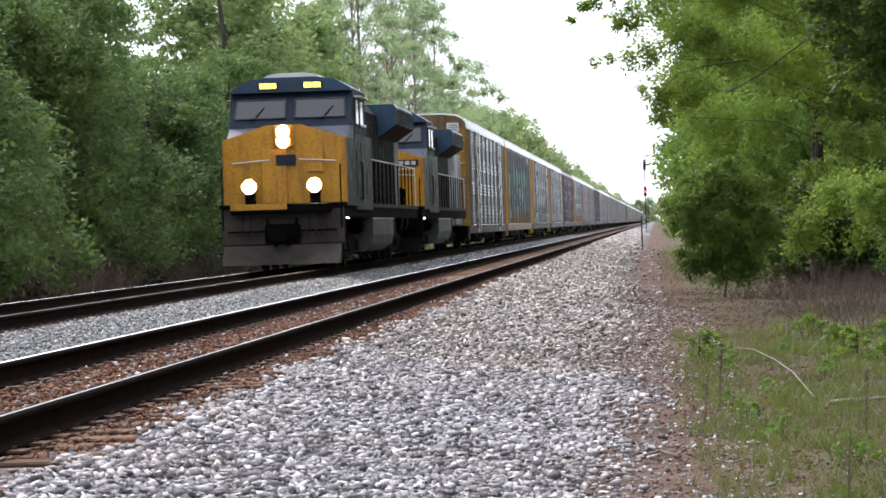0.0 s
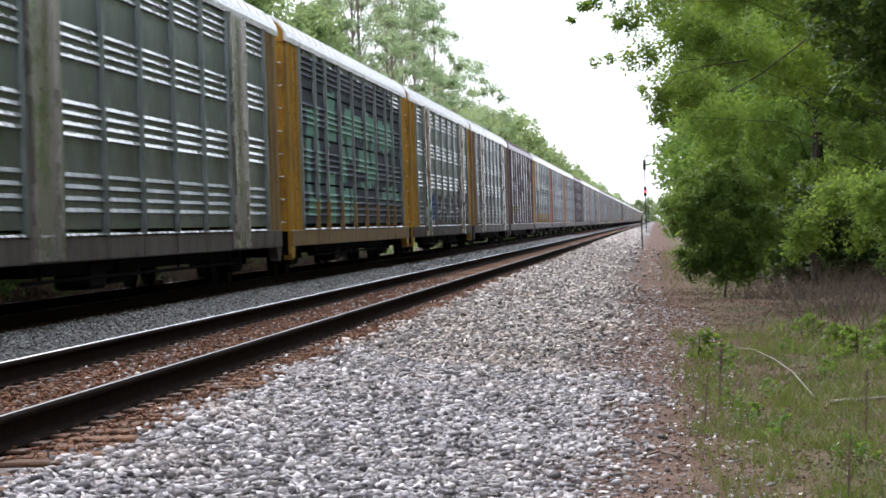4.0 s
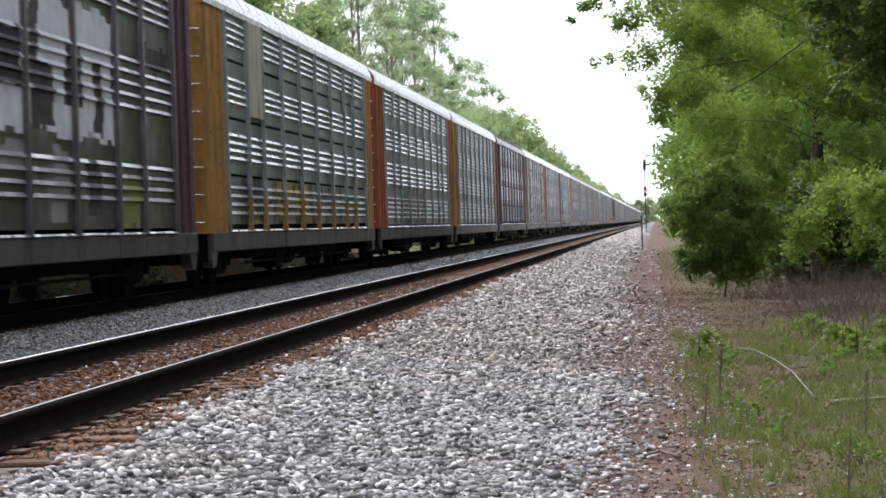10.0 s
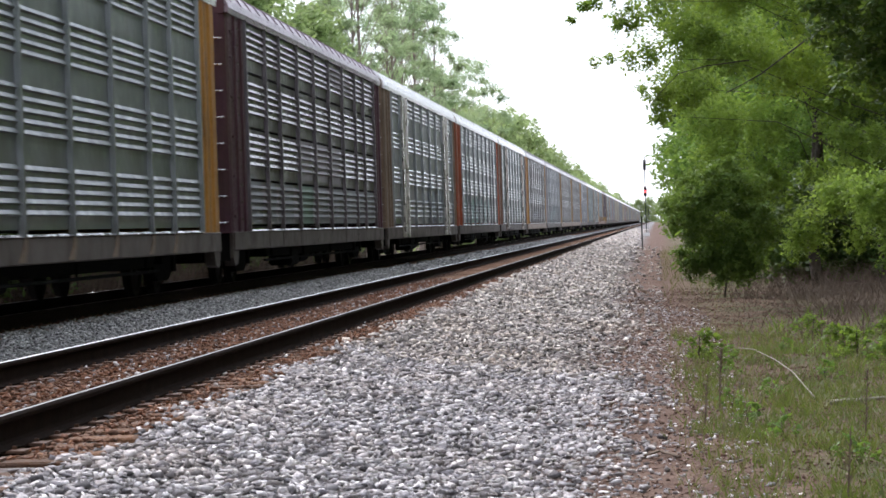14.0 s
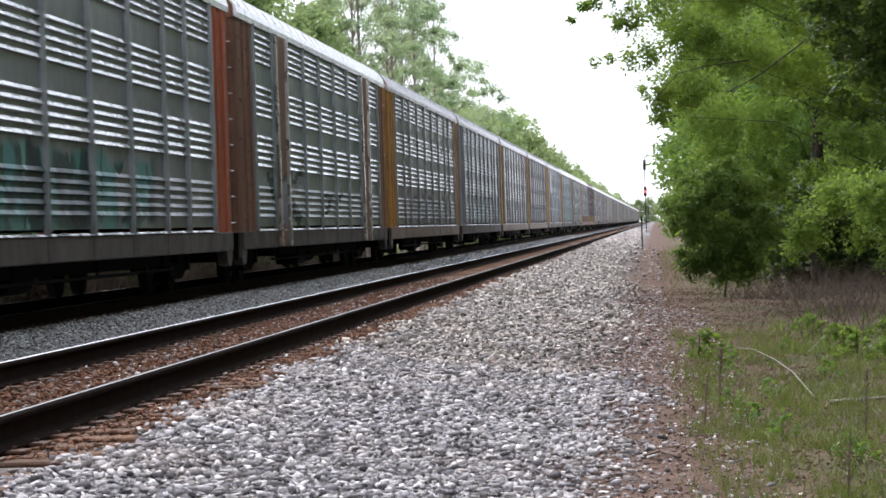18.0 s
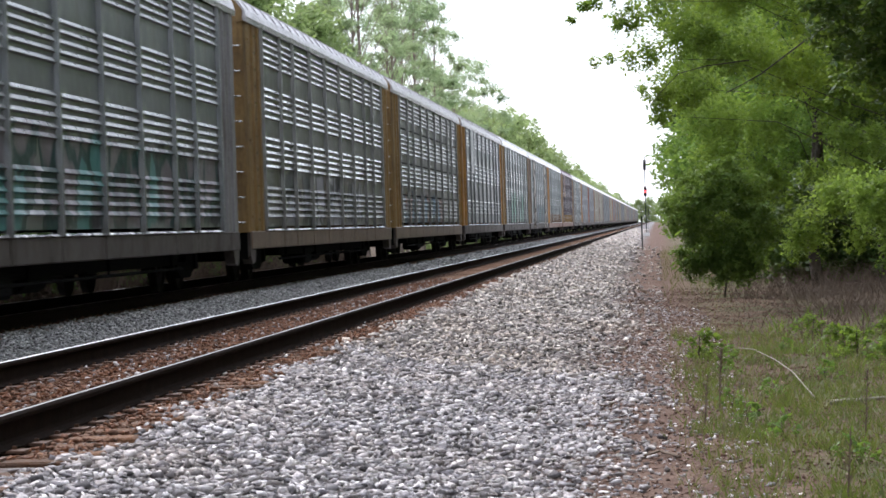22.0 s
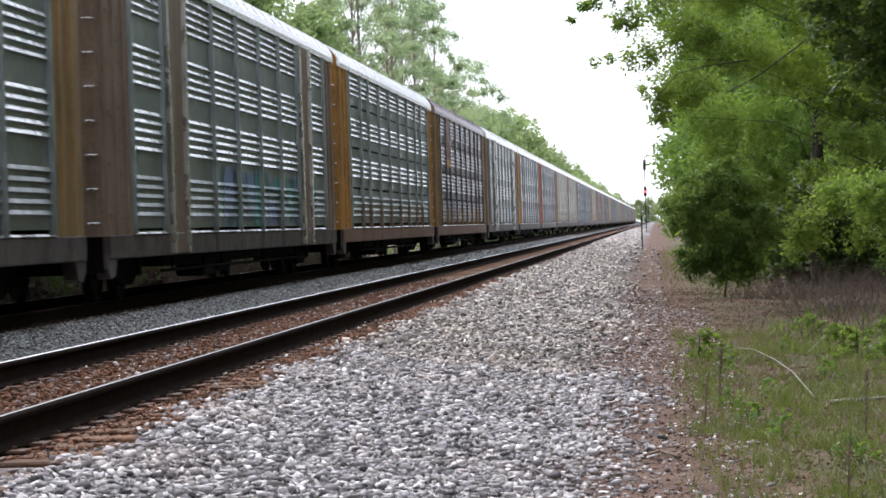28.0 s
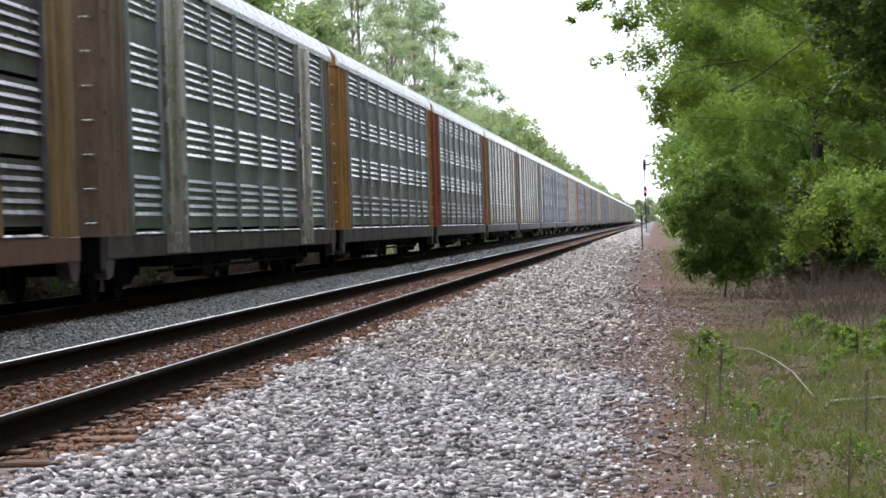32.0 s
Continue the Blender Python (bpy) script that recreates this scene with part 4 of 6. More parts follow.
def art_at(shapes, y, z):
    """The paint at a place on a wagon's side, or none; the outlines waver as a spray can's do."""
    y += 0.10 * math.sin(4.1 * z + 1.3 * y) + 0.05 * math.sin(11 * z)
    z += 0.045 * math.sin(1.9 * y) + 0.03 * math.sin(5.3 * y + 2 * z)
    hit = None
    for paint, *n in shapes:
        if len(n) == 4:
            if n[0] < y < n[1] and n[2] < z < n[3]:
                hit = paint
        else:
            dy, dz = (n[2] - n[0]) * 0.3, n[3] - n[1]
            u = min(1, max(0, ((y - n[0]) * 0.3 * dy + (z - n[1]) * dz) / (dy * dy + dz * dz)))
            if math.hypot((y - n[0]) * 0.3 - u * dy, z - n[1] - u * dz) < n[4] * 0.5:
                hit = paint
    return hit


def painted_sheet(bm, outline, start, length, shapes, order):
    """A side sheet cut fine enough to carry painted shapes on single facets."""
    pts = []
    for (u0, v0), (u1, v1) in zip(outline, outline[1:]):
        n = max(1, int(abs(v1 - v0) / 0.07)) if u1 > -0.07 else 1
        pts += [(u0 + (u1 - u0) * i / n, v0 + (v1 - v0) * i / n) for i in range(n)]
    pts.append(outline[-1])
    steps = int(length / 0.08)
    rows = [[bm.verts.new((1.47 + u, length * j / steps, v)) for u, v in pts] for j in range(steps + 1)]
    for j in range(steps):
        for i in range(len(pts) - 1):
            f = bm.faces.new((rows[j][i], rows[j][i + 1], rows[j + 1][i + 1], rows[j + 1][i]))
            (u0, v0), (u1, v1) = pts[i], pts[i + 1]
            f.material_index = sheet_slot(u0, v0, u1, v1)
            paint = art_at(shapes, start + length * (j + 0.5) / steps, (v0 + v1) / 2) if f.material_index < 2 else None
            if paint:
                f.material_index = order[paint]


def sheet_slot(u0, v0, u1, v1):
    """Which of a sheet's materials a stretch of its section takes: 0 the sheet, 1 a louvre's upper face above z 1.9, in
    the sky-bright lip colour, 2 the back of a slit, blackened like an open gap.
    """
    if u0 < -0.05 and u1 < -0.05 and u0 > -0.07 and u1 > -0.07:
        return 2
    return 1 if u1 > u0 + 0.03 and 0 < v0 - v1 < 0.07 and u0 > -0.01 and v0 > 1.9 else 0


TONE_WORDS = {"galv": "grey galvanised", "green": "greenish-grey galvanised", "brown": "brown-stained grey", "mauve": "faded maroon-grey", "pale": "pale blue-grey", "cream": "cream-coloured"}
END_WORDS = {"yellow": "yellow", "gold": "bright yellow", "ochre": "dirty ochre", "red": "faded red", "rust": "rust-brown", "maroon": "dark maroon", "grey": "grey", "umber": "brown"}
TRAIN = []


M_END_PALE = coat("lilac_grey_end_paint", (0.36, 0.36, 0.40), (0.46, 0.46, 0.50))
PAINTED_OVER = {8}      # wagons whose louvres carry the sheet's paint
GRIMY = {14, 16}            # wagons whose bright lips have gone dull
BRACE_PAINT = {3: "ochre", 12: "rust", 19: "umber"}
COVER = {6: ("tan", "tan"), 17: ("pale", "pale"), 21: ("rust", "gold")}
FEET = {2: ("ochre", 0), 6: ("ochre", 0), 8: ("umber", 1), 20: ("umber", 0), 21: ("ochre", 0)}


def trim(key):
    return PANEL[key] if key in PANEL else ENDS[key]


def car_carrier(k):
    end, tone, kind, dark, bold = CARS[(k - 1) if k <= len(CARS) else 21 + (k * 7) % 8]
    near = k <= 25
    label = f"{TONE_WORDS[tone]} louvred car-carrier wagon with {END_WORDS[end]} ends" + (" and sprayed graffiti" if k in SPRAY or k in ART else "")
    car = thing("car_carrier", label, "railway wagon", "car carriers of the train")
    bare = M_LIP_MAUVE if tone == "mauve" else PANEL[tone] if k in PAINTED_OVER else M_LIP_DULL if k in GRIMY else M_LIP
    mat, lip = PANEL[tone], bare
    shapes = ART.get(k, []) + ART_LOW.get(k, [])
    if k in SPRAY and not shapes:
        mat = sprayed("sprayed_panel", car, PANEL[tone], *SPRAY[k])
        lip = sprayed("sprayed_lip", car, bare, *SPRAY[k])
    pkey = k if k in SPRAY or k in GRIMY or shapes else tone
    seamed = k in SEAMED
    outline = panel_outline(kind, seamed)

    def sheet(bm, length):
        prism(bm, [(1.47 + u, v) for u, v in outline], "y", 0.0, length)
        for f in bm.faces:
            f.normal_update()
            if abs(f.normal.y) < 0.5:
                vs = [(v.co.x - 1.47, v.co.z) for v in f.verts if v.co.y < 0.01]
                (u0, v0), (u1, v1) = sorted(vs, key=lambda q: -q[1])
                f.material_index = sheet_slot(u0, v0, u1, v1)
    if near:
        order = {p: 3 + i for i, p in enumerate(sorted({q[0] for q in shapes}))}
        for i in range(BAYS):
            w = round(POSTS[i + 1] - POSTS[i] - 0.01, 3)
            y0 = POSTS[i] + 0.005
            if shapes:
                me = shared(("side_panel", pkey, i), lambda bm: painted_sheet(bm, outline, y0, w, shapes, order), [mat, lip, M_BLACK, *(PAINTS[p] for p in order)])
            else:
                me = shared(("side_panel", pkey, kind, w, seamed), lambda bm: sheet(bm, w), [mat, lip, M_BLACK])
            p = part("side_panel", me, None, car)
            p.location.y = y0
            if bold and i in (1, 7):
                bk = BRACE_PAINT.get(k, "bare")
                part("brace", brace_mesh(M_BRACE if bk == "bare" else ENDS[bk], bk), None, car, "rust-streaked plain brace plate with proud flanges").location.y = (POSTS[i] + POSTS[i + 1]) / 2
                brace_spray(car, shapes, (POSTS[i] + POSTS[i + 1]) / 2)
            if k in COVER and i == 1:
                part("cover_plate", plate_mesh(trim(COVER[k][0]), trim(COVER[k][1]), COVER[k]), None, car, "plain painted cover plate").location.y = (POSTS[i] + POSTS[i + 1]) / 2
        for i, y in enumerate(POSTS):
            p = part("post", post_mesh(trim(tone), tone), None, car)
            p.location.y = y
            if k in FEET and 0 < i < BAYS:
                part("post_foot", post_foot_mesh(ENDS[FEET[k][0]], *FEET[k]), None, p, "rust-stained foot")
    else:
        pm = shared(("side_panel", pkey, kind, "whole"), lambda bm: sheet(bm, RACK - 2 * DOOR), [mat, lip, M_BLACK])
        part("side_panel", pm, None, car).location.y = DOOR
        for y in POSTS[1:-1]:
            part("post", post_mesh(PANEL[tone], tone), None, car).location.y = y
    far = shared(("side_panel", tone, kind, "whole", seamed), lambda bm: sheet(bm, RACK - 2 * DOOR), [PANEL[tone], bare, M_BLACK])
    p = part("side_panel", far, None, car)
    p.rotation_euler.z = math.pi
    p.location.y = RACK - DOOR
    roof = part("roof", roof_mesh(M_ROOF_MAUVE if tone == "mauve" else M_ROOF_DARK if dark else M_ROOF, "mauve" if tone == "mauve" else dark), None, car)
    sk = "ochre" if k == 2 else "rust" if k in (20, 21) else "umber" if tone == "brown" else "bare"
    sm = M_SILL if sk == "bare" else ENDS[sk]
    for s in (0, 1):
        o = part("side_sill", sill_mesh(sm, sk), None, car)
        e = part("sill_ledge", ledge_mesh(), None, o, "bright narrow ledge")
        if s:
            o.rotation_euler.z, o.location.y = math.pi, RACK
    part("underframe", underframe_mesh(), None, car)
    if near:
        for n, m in brake_gear_meshes():
            part(n, m, None, car)
    face = "gold" if k == 1 else end
    dm = end_door_mesh(end, face)
    mirrored = shared(("end_door_left", end, face), lambda bm: (bm.from_mesh(dm), bmesh.ops.scale(bm, vec=(-1, 1, 1), verts=bm.verts), bmesh.ops.reverse_faces(bm, faces=bm.faces)), list(dm.materials))
    for s in (0, 1):
        for m in (dm, mirrored):
            d = part("end_door", m, None, car, f"{END_WORDS[end]} end door")
            if s:
                d.rotation_euler.z, d.location.y = math.pi, RACK
            if m is dm and near and not s:
                for i in range(8):
                    part("rung", rung_mesh(), None, d).location.z = 1.12 + 0.46 * i
                for i in range(12):
                    part("bolt", bolt_mesh(), None, d).location.z = 1.15 + 0.31 * i
        c = part("coupler", coupler_mesh(), None, car)
        if s:
            c.rotation_euler.z, c.location.y = math.pi, RACK
    gable = shared(("gable", end), lambda bm: prism(bm, [(-1.46, 4.78), (1.46, 4.78), (1.46, 5.00), (1.33, 5.17), (1.08, 5.29), (0.5, 5.36), (-0.5, 5.36), (-1.08, 5.29), (-1.33, 5.17), (-1.46, 5.00)], "y", 0.02, 0.08), [ENDS[end]])
    for y in (0.0, RACK - 0.1):
        part("gable", gable, None, car).location.y = y
    if k == 1:
        pale = part("end_panel", box(bmesh.new(), 0.02, 1.22, -0.022, -0.002, 1.0, 3.75, 0.004), M_END_PALE, car, "pale lilac-grey lower end panel")
        part("end_rib", box(bmesh.new(), 0.98, 1.12, -0.07, -0.024, 1.0, 3.75, 0.008), M_RAILING, pale)
        sign = part("sign_plate", box(bmesh.new(), 0.72, 1.20, -0.02, 0.018, 4.66, 5.02, 0.004), M_RAILING, car, "white sign plate with unreadable lines")
        for i in range(3):
            part("text_bar", box(bmesh.new(), 0.77, 1.15, -0.025, -0.019, 4.73 + 0.09 * i, 4.755 + 0.09 * i), M_SILL, sign)
    for y in (3.5, RACK - 3.5):
        truck(car, y, FREIGHT_R, (-0.89, 0.89))
    TRAIN.append((car, CAR * (k - 1) + float(np.interp(k, (9, 13, 20, 22), (0.65, -0.7, -0.7, -0.3)))))


for number in range(1, LAST_CAR + 1):
    car_carrier(number)

# ---- locomotives ----
M_BLUE = surface("dark_blue_paint", (0.006, 0.013, 0.027), (0.010, 0.020, 0.040), 0.55, 0.0, big=0.8, fine=3, dirt=(0.010, 0.009, 0.008), dirt_amount=0.8, dirt_stretch=(1.5, 1.5, 0.4), relief=0.0, spec=0.25)
M_BLUE_ROOF = surface("blue_roof_paint", (0.010, 0.035, 0.075), (0.016, 0.05, 0.10), 0.42, 0.0, big=0.8, fine=3, dirt=(0.012, 0.014, 0.018), dirt_amount=0.6, relief=0.0, spec=0.4)
# Lead pilot paled: the headlamps' glow and glare are put into the colour.
M_PLOUGH = surface("lamp_lit_dusty_plough", (0.030, 0.025, 0.022), (0.070, 0.058, 0.048), 0.8, 0.0, big=1.2, fine=6, dirt=(0.07, 0.063, 0.055), dirt_amount=0.6, spec=0.2)
# Yellow lifted: some of the headlamps' glare is put into the colour.
M_NOSE = coat("locomotive_yellow_paint", (0.46, 0.215, 0.018), (0.54, 0.27, 0.028), 0.35, dirt=(0.22, 0.11, 0.03))
M_HOOD = surface("sooty_hood_paint", (0.007, 0.007, 0.0075), (0.013, 0.012, 0.012), 0.7, 0.0, big=0.8, fine=3, dirt=(0.016, 0.012, 0.009), dirt_amount=0.8, dirt_stretch=(1.5, 1.5, 0.3), relief=0.0, spec=0.08)
M_GREY = surface("grey_locomotive_paint", (0.026, 0.031, 0.028), (0.040, 0.046, 0.042), 0.5, 0.0, big=0.7, fine=2.5, dirt=(0.006, 0.0055, 0.005), dirt_amount=0.85, dirt_stretch=(1.5, 1.5, 0.3), relief=0.0, spec=0.25)
M_TANK = surface("light_grey_tank_paint", (0.075, 0.075, 0.079), (0.102, 0.102, 0.106), 0.5, 0.0, big=0.7, fine=3, dirt=(0.0156, 0.014, 0.0133), dirt_amount=0.85, dirt_stretch=(0.936, 0.936, 0.312), relief=0.0, spec=0.2)
M_BLUE_SOFT = coat("grey_blue_nose_top_paint", (0.096, 0.108, 0.138), (0.132, 0.144, 0.174), 0.4)
M_LIGHT = coat("pale_grey_hood_paint", (0.22, 0.22, 0.23), (0.30, 0.30, 0.31), 0.5)
M_CREAM = coat("dirty_cream_paint", (0.050, 0.043, 0.032), (0.070, 0.061, 0.046), 0.7, spec=0.06)
M_WINDOW = glass_material("cab_window_glass", (0.015, 0.017, 0.02))
M_HEAD = emitting("lit_headlamp", (1.0, 0.80, 0.50), 700)
# Glowing rim added round each lit lamp to stand for its glare.
M_GLOW = emitting("lamp_glare_glow", (1.0, 0.62, 0.26), 14.0)
M_BOARD = emitting("lit_number_board", (1.0, 0.88, 0.12), 1.6)
M_DARK = surface("dark_grille", (0.0072, 0.0072, 0.0084), (0.015, 0.015, 0.0168), 0.7, 0.1, fine=40)
LOCO_R = 0.533


def locomotive(lit):
    label = "dark blue and yellow diesel locomotive" + (" leading with glaring headlamps" if lit else " coupled behind the leading one")
    lo = thing("locomotive", label, "locomotive", "locomotives of the train")
    W = 1.50
    bm = bmesh.new()
    box(bm, -1.45, 1.45, 0.75, 21.55, 1.22, 1.52, 0.02)
    box(bm, -0.45, 0.45, 0.6, 21.6, 0.8, 1.24)
    part("frame", bm, M_BLACK, lo)
    bm = bmesh.new()
    box(bm, -1.47, 1.47, 0.58, 0.76, 0.62, 1.52, 0.03)
    prism(bm, [(0.05, 0.16), (0.50, 0.62), (0.76, 0.62), (0.42, 0.16)], "x", -1.40, 1.40)
    # only the lit locomotive's pilot takes the glow-paled paint
    part("pilot", bm, M_PLOUGH if lit else M_BLACK, lo, "dark pilot plate with a snow plough")
    # nose and cab, one shell drawn from its side view with chamfered corners
    bm = bmesh.new()
    prism(bm, [(-W, 1.52), (-W, 3.16), (-0.42, 3.50), (0.42, 3.50), (W, 3.16), (W, 1.52)], "y", 1.28, 3.30)
    for f in bm.faces:
        f.normal_update()
        f.material_index = 1 if abs(f.normal.x) > 0.9 else 2 if abs(f.normal.z) > 0.5 else 0
    bmesh.ops.bevel(bm, geom=[e for e in bm.edges if e.verts[0].co.y < 1.4 and e.verts[1].co.y < 1.4], offset=0.05, segments=2, affect="EDGES")
    part("nose", bm, [M_NOSE, M_GREY, M_BLUE_SOFT], lo, "yellow nose with grey sides")
    for s in (-1, 1):
        bm = bmesh.new()
        prism(bm, [(1.75, 3.10), (2.60, 3.56), (3.30, 3.56), (3.30, 3.10)], "x", s * 0.80 - 0.68, s * 0.80 + 0.68)
        part("nose_shoulder", bm, M_BLUE_SOFT, lo, "grey-blue slope below the windscreen")
    part("nose_door", box(bmesh.new(), -0.55, 0.05, 1.215, 1.25, 1.62, 2.92, 0.008), M_NOSE, lo)
    part("emblem", box(bmesh.new(), -0.20, 0.28, 1.205, 1.222, 2.52, 2.78, 0.006), M_BLUE, lo, "plain dark blue emblem shape")
    part("nose_panel", box(bmesh.new(), 0.55, 0.95, 1.215, 1.25, 2.35, 2.85, 0.008), M_NOSE, lo)
    bm = bmesh.new()
    prism(bm, [(2.45, 3.49), (2.95, 4.28), (3.0, 4.40), (5.9, 4.40), (5.9, 3.0), (3.3, 3.0), (3.3, 3.5)], "x", -W, W)
    part("cab", bm, M_BLUE, lo, "dark blue cab")
    bm = bmesh.new()
    prism(bm, [(-W, 4.36), (-W + 0.02, 4.42), (-1.08, 4.66), (-0.6, 4.72), (0.6, 4.72), (1.08, 4.66), (W - 0.02, 4.42), (W, 4.36)], "y", 2.80, 6.0)
    part("cab_roof", bm, M_BLUE_ROOF, lo)
    bm = bmesh.new()
    prism(bm, [(-0.75, 4.70), (-0.6, 4.80), (-0.3, 4.84), (0.3, 4.84), (0.6, 4.80), (0.75, 4.70)], "y", 3.1, 5.0)
    part("roof_unit", bm, M_RAILING, lo, "pale air conditioner on the cab roof")
    for s in (-1, 1):
        c = part("cab_side", box(bmesh.new(), s * 1.31 - 0.194, s * 1.31 + 0.194, 3.3, 7.3, 1.42, 3.30, 0.01), M_GREY, lo, "grey lower cab side")
        for y0, y1, z0, z1 in ((3.5, 4.2, 1.75, 2.9), (4.5, 5.6, 1.6, 3.1), (5.9, 7.0, 1.7, 2.5)):
            part("side_hatch", box(bmesh.new(), s * 1.505 - 0.012, s * 1.505 + 0.012, y0, y1, z0, z1, 0.006), M_GREY, c)
        bm = bmesh.new()
        rod(bm, (s * 1.56, 4.35, 1.7), (s * 1.56, 4.35, 2.6), 0.018, seg=6)
        rod(bm, (s * 1.56, 4.35, 1.7), (s * 1.50, 4.35, 1.7), 0.018, seg=6)
        rod(bm, (s * 1.56, 4.35, 2.6), (s * 1.50, 4.35, 2.6), 0.018, seg=6)
        part("grab_iron", bm, M_BLACK, c)
        part("sunshade", box(bmesh.new(), s * 1.58 - 0.08, s * 1.58 + 0.08, 3.4, 5.4, 4.20, 4.235, 0.006), M_RAILING, lo)
        part("armrest", box(bmesh.new(), s * 1.54 - 0.04, s * 1.54 + 0.04, 4.45, 5.4, 3.50, 3.56, 0.006), M_RAILING, lo)
        part("sill_stripe", box(bmesh.new(), s * 1.462 - 0.012, s * 1.462 + 0.012, 7.3, 21.5, 1.50, 1.60), M_CREAM, lo, "pale sill stripe")
    for x in (-0.95, 0.75):
        part("wiper", rod(bmesh.new(), (x, 2.46, 3.62), (x + 0.3, 2.72, 3.98), 0.014, seg=5), M_BLACK, lo)
    # windscreens and side windows
    for s in (-1, 1):
        bm = bmesh.new()
        q = [Vector((s * 0.12, 2.58, 3.70)), Vector((s * 1.36, 2.58, 3.70)), Vector((s * 1.32, 2.87, 4.16)), Vector((s * 0.12, 2.87, 4.16))]
        n = Vector((0, -0.85, 0.53)) * 0.02
        a = [bm.verts.new(p + n * 0.2) for p in q]
        b = [bm.verts.new(p + n * 1.3) for p in q]
        for i in range(4):
            bm.faces.new((a[i], a[(i + 1) % 4], b[(i + 1) % 4], b[i]))
        bm.faces.new(b)
        bm.faces.new(a[::-1])
        glass = part("windscreen", bm, M_WINDOW, lo)
        bm = bmesh.new()
        for i in range(4):
            rod(bm, q[i] + n * 1.4, q[(i + 1) % 4] + n * 1.4, 0.022, seg=6)
        part("windscreen_frame", bm, M_TANK, glass)
        for y0, y1 in ((3.45, 4.25), (4.45, 5.35)):
            w = part("side_window", box(bmesh.new(), s * W - 0.02, s * W + 0.02, y0, y1, 3.55, 4.15, 0.01), M_WINDOW, lo)
            bm = bmesh.new()
            for z in (3.50, 4.15):
                box(bm, s * W - 0.025, s * W + 0.035, y0 - 0.05, y1 + 0.05, z, z + 0.05)
            for y in (y0 - 0.05, y1):
                box(bm, s * W - 0.025, s * W + 0.035, y, y + 0.05, 3.55, 4.15)
            part("window_frame", bm, M_GREY, w)
        b = part("number_board", box(bmesh.new(), s * 0.55 - 0.25, s * 0.55 + 0.25, 2.765, 2.80, 4.42, 4.61, 0.008), M_DARK, lo, "dark number board with lit yellow bars" if lit else "")
        for i in range(4):
            x = s * 0.55 - 0.205 + i * 0.108
            part("number_bar", box(bmesh.new(), x, x + 0.085, 2.757, 2.766, 4.45, 4.58), M_BOARD if lit else M_RAILING, b)
    if not lit:
        plate = part("nose_plate", box(bmesh.new(), 0.45, 1.35, 1.225, 1.25, 2.90, 3.10, 0.005), M_DARK, lo, "dark plate with pale bars on the nose")
        for i in range(4):
            part("plate_bar", box(bmesh.new(), 0.52 + i * 0.2, 0.66 + i * 0.2, 1.218, 1.226, 2.94, 3.06), M_RAILING, plate)
    # lamps
    part("headlamp_housing", box(bmesh.new(), -0.25, 0.25, 1.13, 1.30, 2.92, 3.50, 0.06), M_NOSE, lo)
    for z in (3.09, 3.33):
        bm = bmesh.new()
        lathe(bm, [(1.075, 0.04), (1.085, 0.075), (1.112, 0.105)], "y", 18)
        p = part("headlamp", bm, M_HEAD if lit else M_WINDOW, lo, "glaring lit headlamp" if lit else "")
        p.location.z = z
        # glowing ring added for the lamp's glare
        if lit:
            bm = bmesh.new()
            lathe(bm, [(1.105, 0.108), (1.10, 0.15), (1.125, 0.16)], "y", 18)
            part("reflector", bm, M_GLOW, p)
    for s in (-1, 1):
        bm = bmesh.new()
        lathe(bm, [(0.62, 0.185), (0.65, 0.20), (0.95, 0.15)], "y", 16)
        box(bm, -0.12, 0.12, 0.72, 0.9, -0.55, -0.15)
        for v in bm.verts:
            v.co.z += 2.02
            v.co.x += s * 0.78
        part("ditch_lamp_housing", bm, M_BLACK, lo)
        if lit:
            bm = bmesh.new()
            lathe(bm, [(0.575, 0.04), (0.585, 0.08), (0.615, 0.115)], "y", 16)
            for v in bm.verts:
                v.co.z += 2.02
                v.co.x += s * 0.78
            d = part("ditch_lamp", bm, M_HEAD, lo, "glaring lit ditch lamp")
            bm = bmesh.new()
            lathe(bm, [(0.60, 0.12), (0.595, 0.165), (0.62, 0.175)], "y", 18)
            for v in bm.verts:
                v.co.z += 2.02
                v.co.x += s * 0.78
            part("reflector", bm, M_GLOW, d)
    # platform, steps and railings at the front
    bm = bmesh.new()
    box(bm, -1.5, 1.5, 0.5, 1.3, 1.50, 1.60, 0.01)
    box(bm, -1.2, 1.2, 0.3, 0.55, 1.36, 1.60, 0.03)
    part("front_platform", bm, M_BLACK, lo)
    part("anticlimber_plate", box(bmesh.new(), -1.2, 0.15, 0.285, 0.31, 1.46, 1.60, 0.004), M_NOSE, lo, "yellow strip on the front platform")
    for s in (-1, 1):
        part("step_railing", rod(bmesh.new(), (s * 1.42, 0.55, 1.0), (s * 1.42, 0.55, 2.5), 0.02, seg=6), M_BLACK, lo)
        part("nose_grab_iron", rod(bmesh.new(), (s * 1.25, 1.2, 2.60), (s * 0.35, 1.2, 2.66), 0.018, seg=6), M_RAILING, lo)
        bm = bmesh.new()
        rod(bm, (s * 0.35, 0.5, 1.25), (s * 0.30, 0.42, 0.75), 0.035, seg=7)
        rod(bm, (s * 0.30, 0.42, 0.75), (s * 0.12, 0.36, 0.6), 0.035, seg=7)
        part("air_hose", bm, M_BLACK, lo)
    for x in (-0.95, -0.75, 0.62, 0.85, 1.02):
        bm = bmesh.new()
        rod(bm, (x, 0.52, 1.30), (x * 0.98, 0.44, 1.0), 0.025, seg=6)
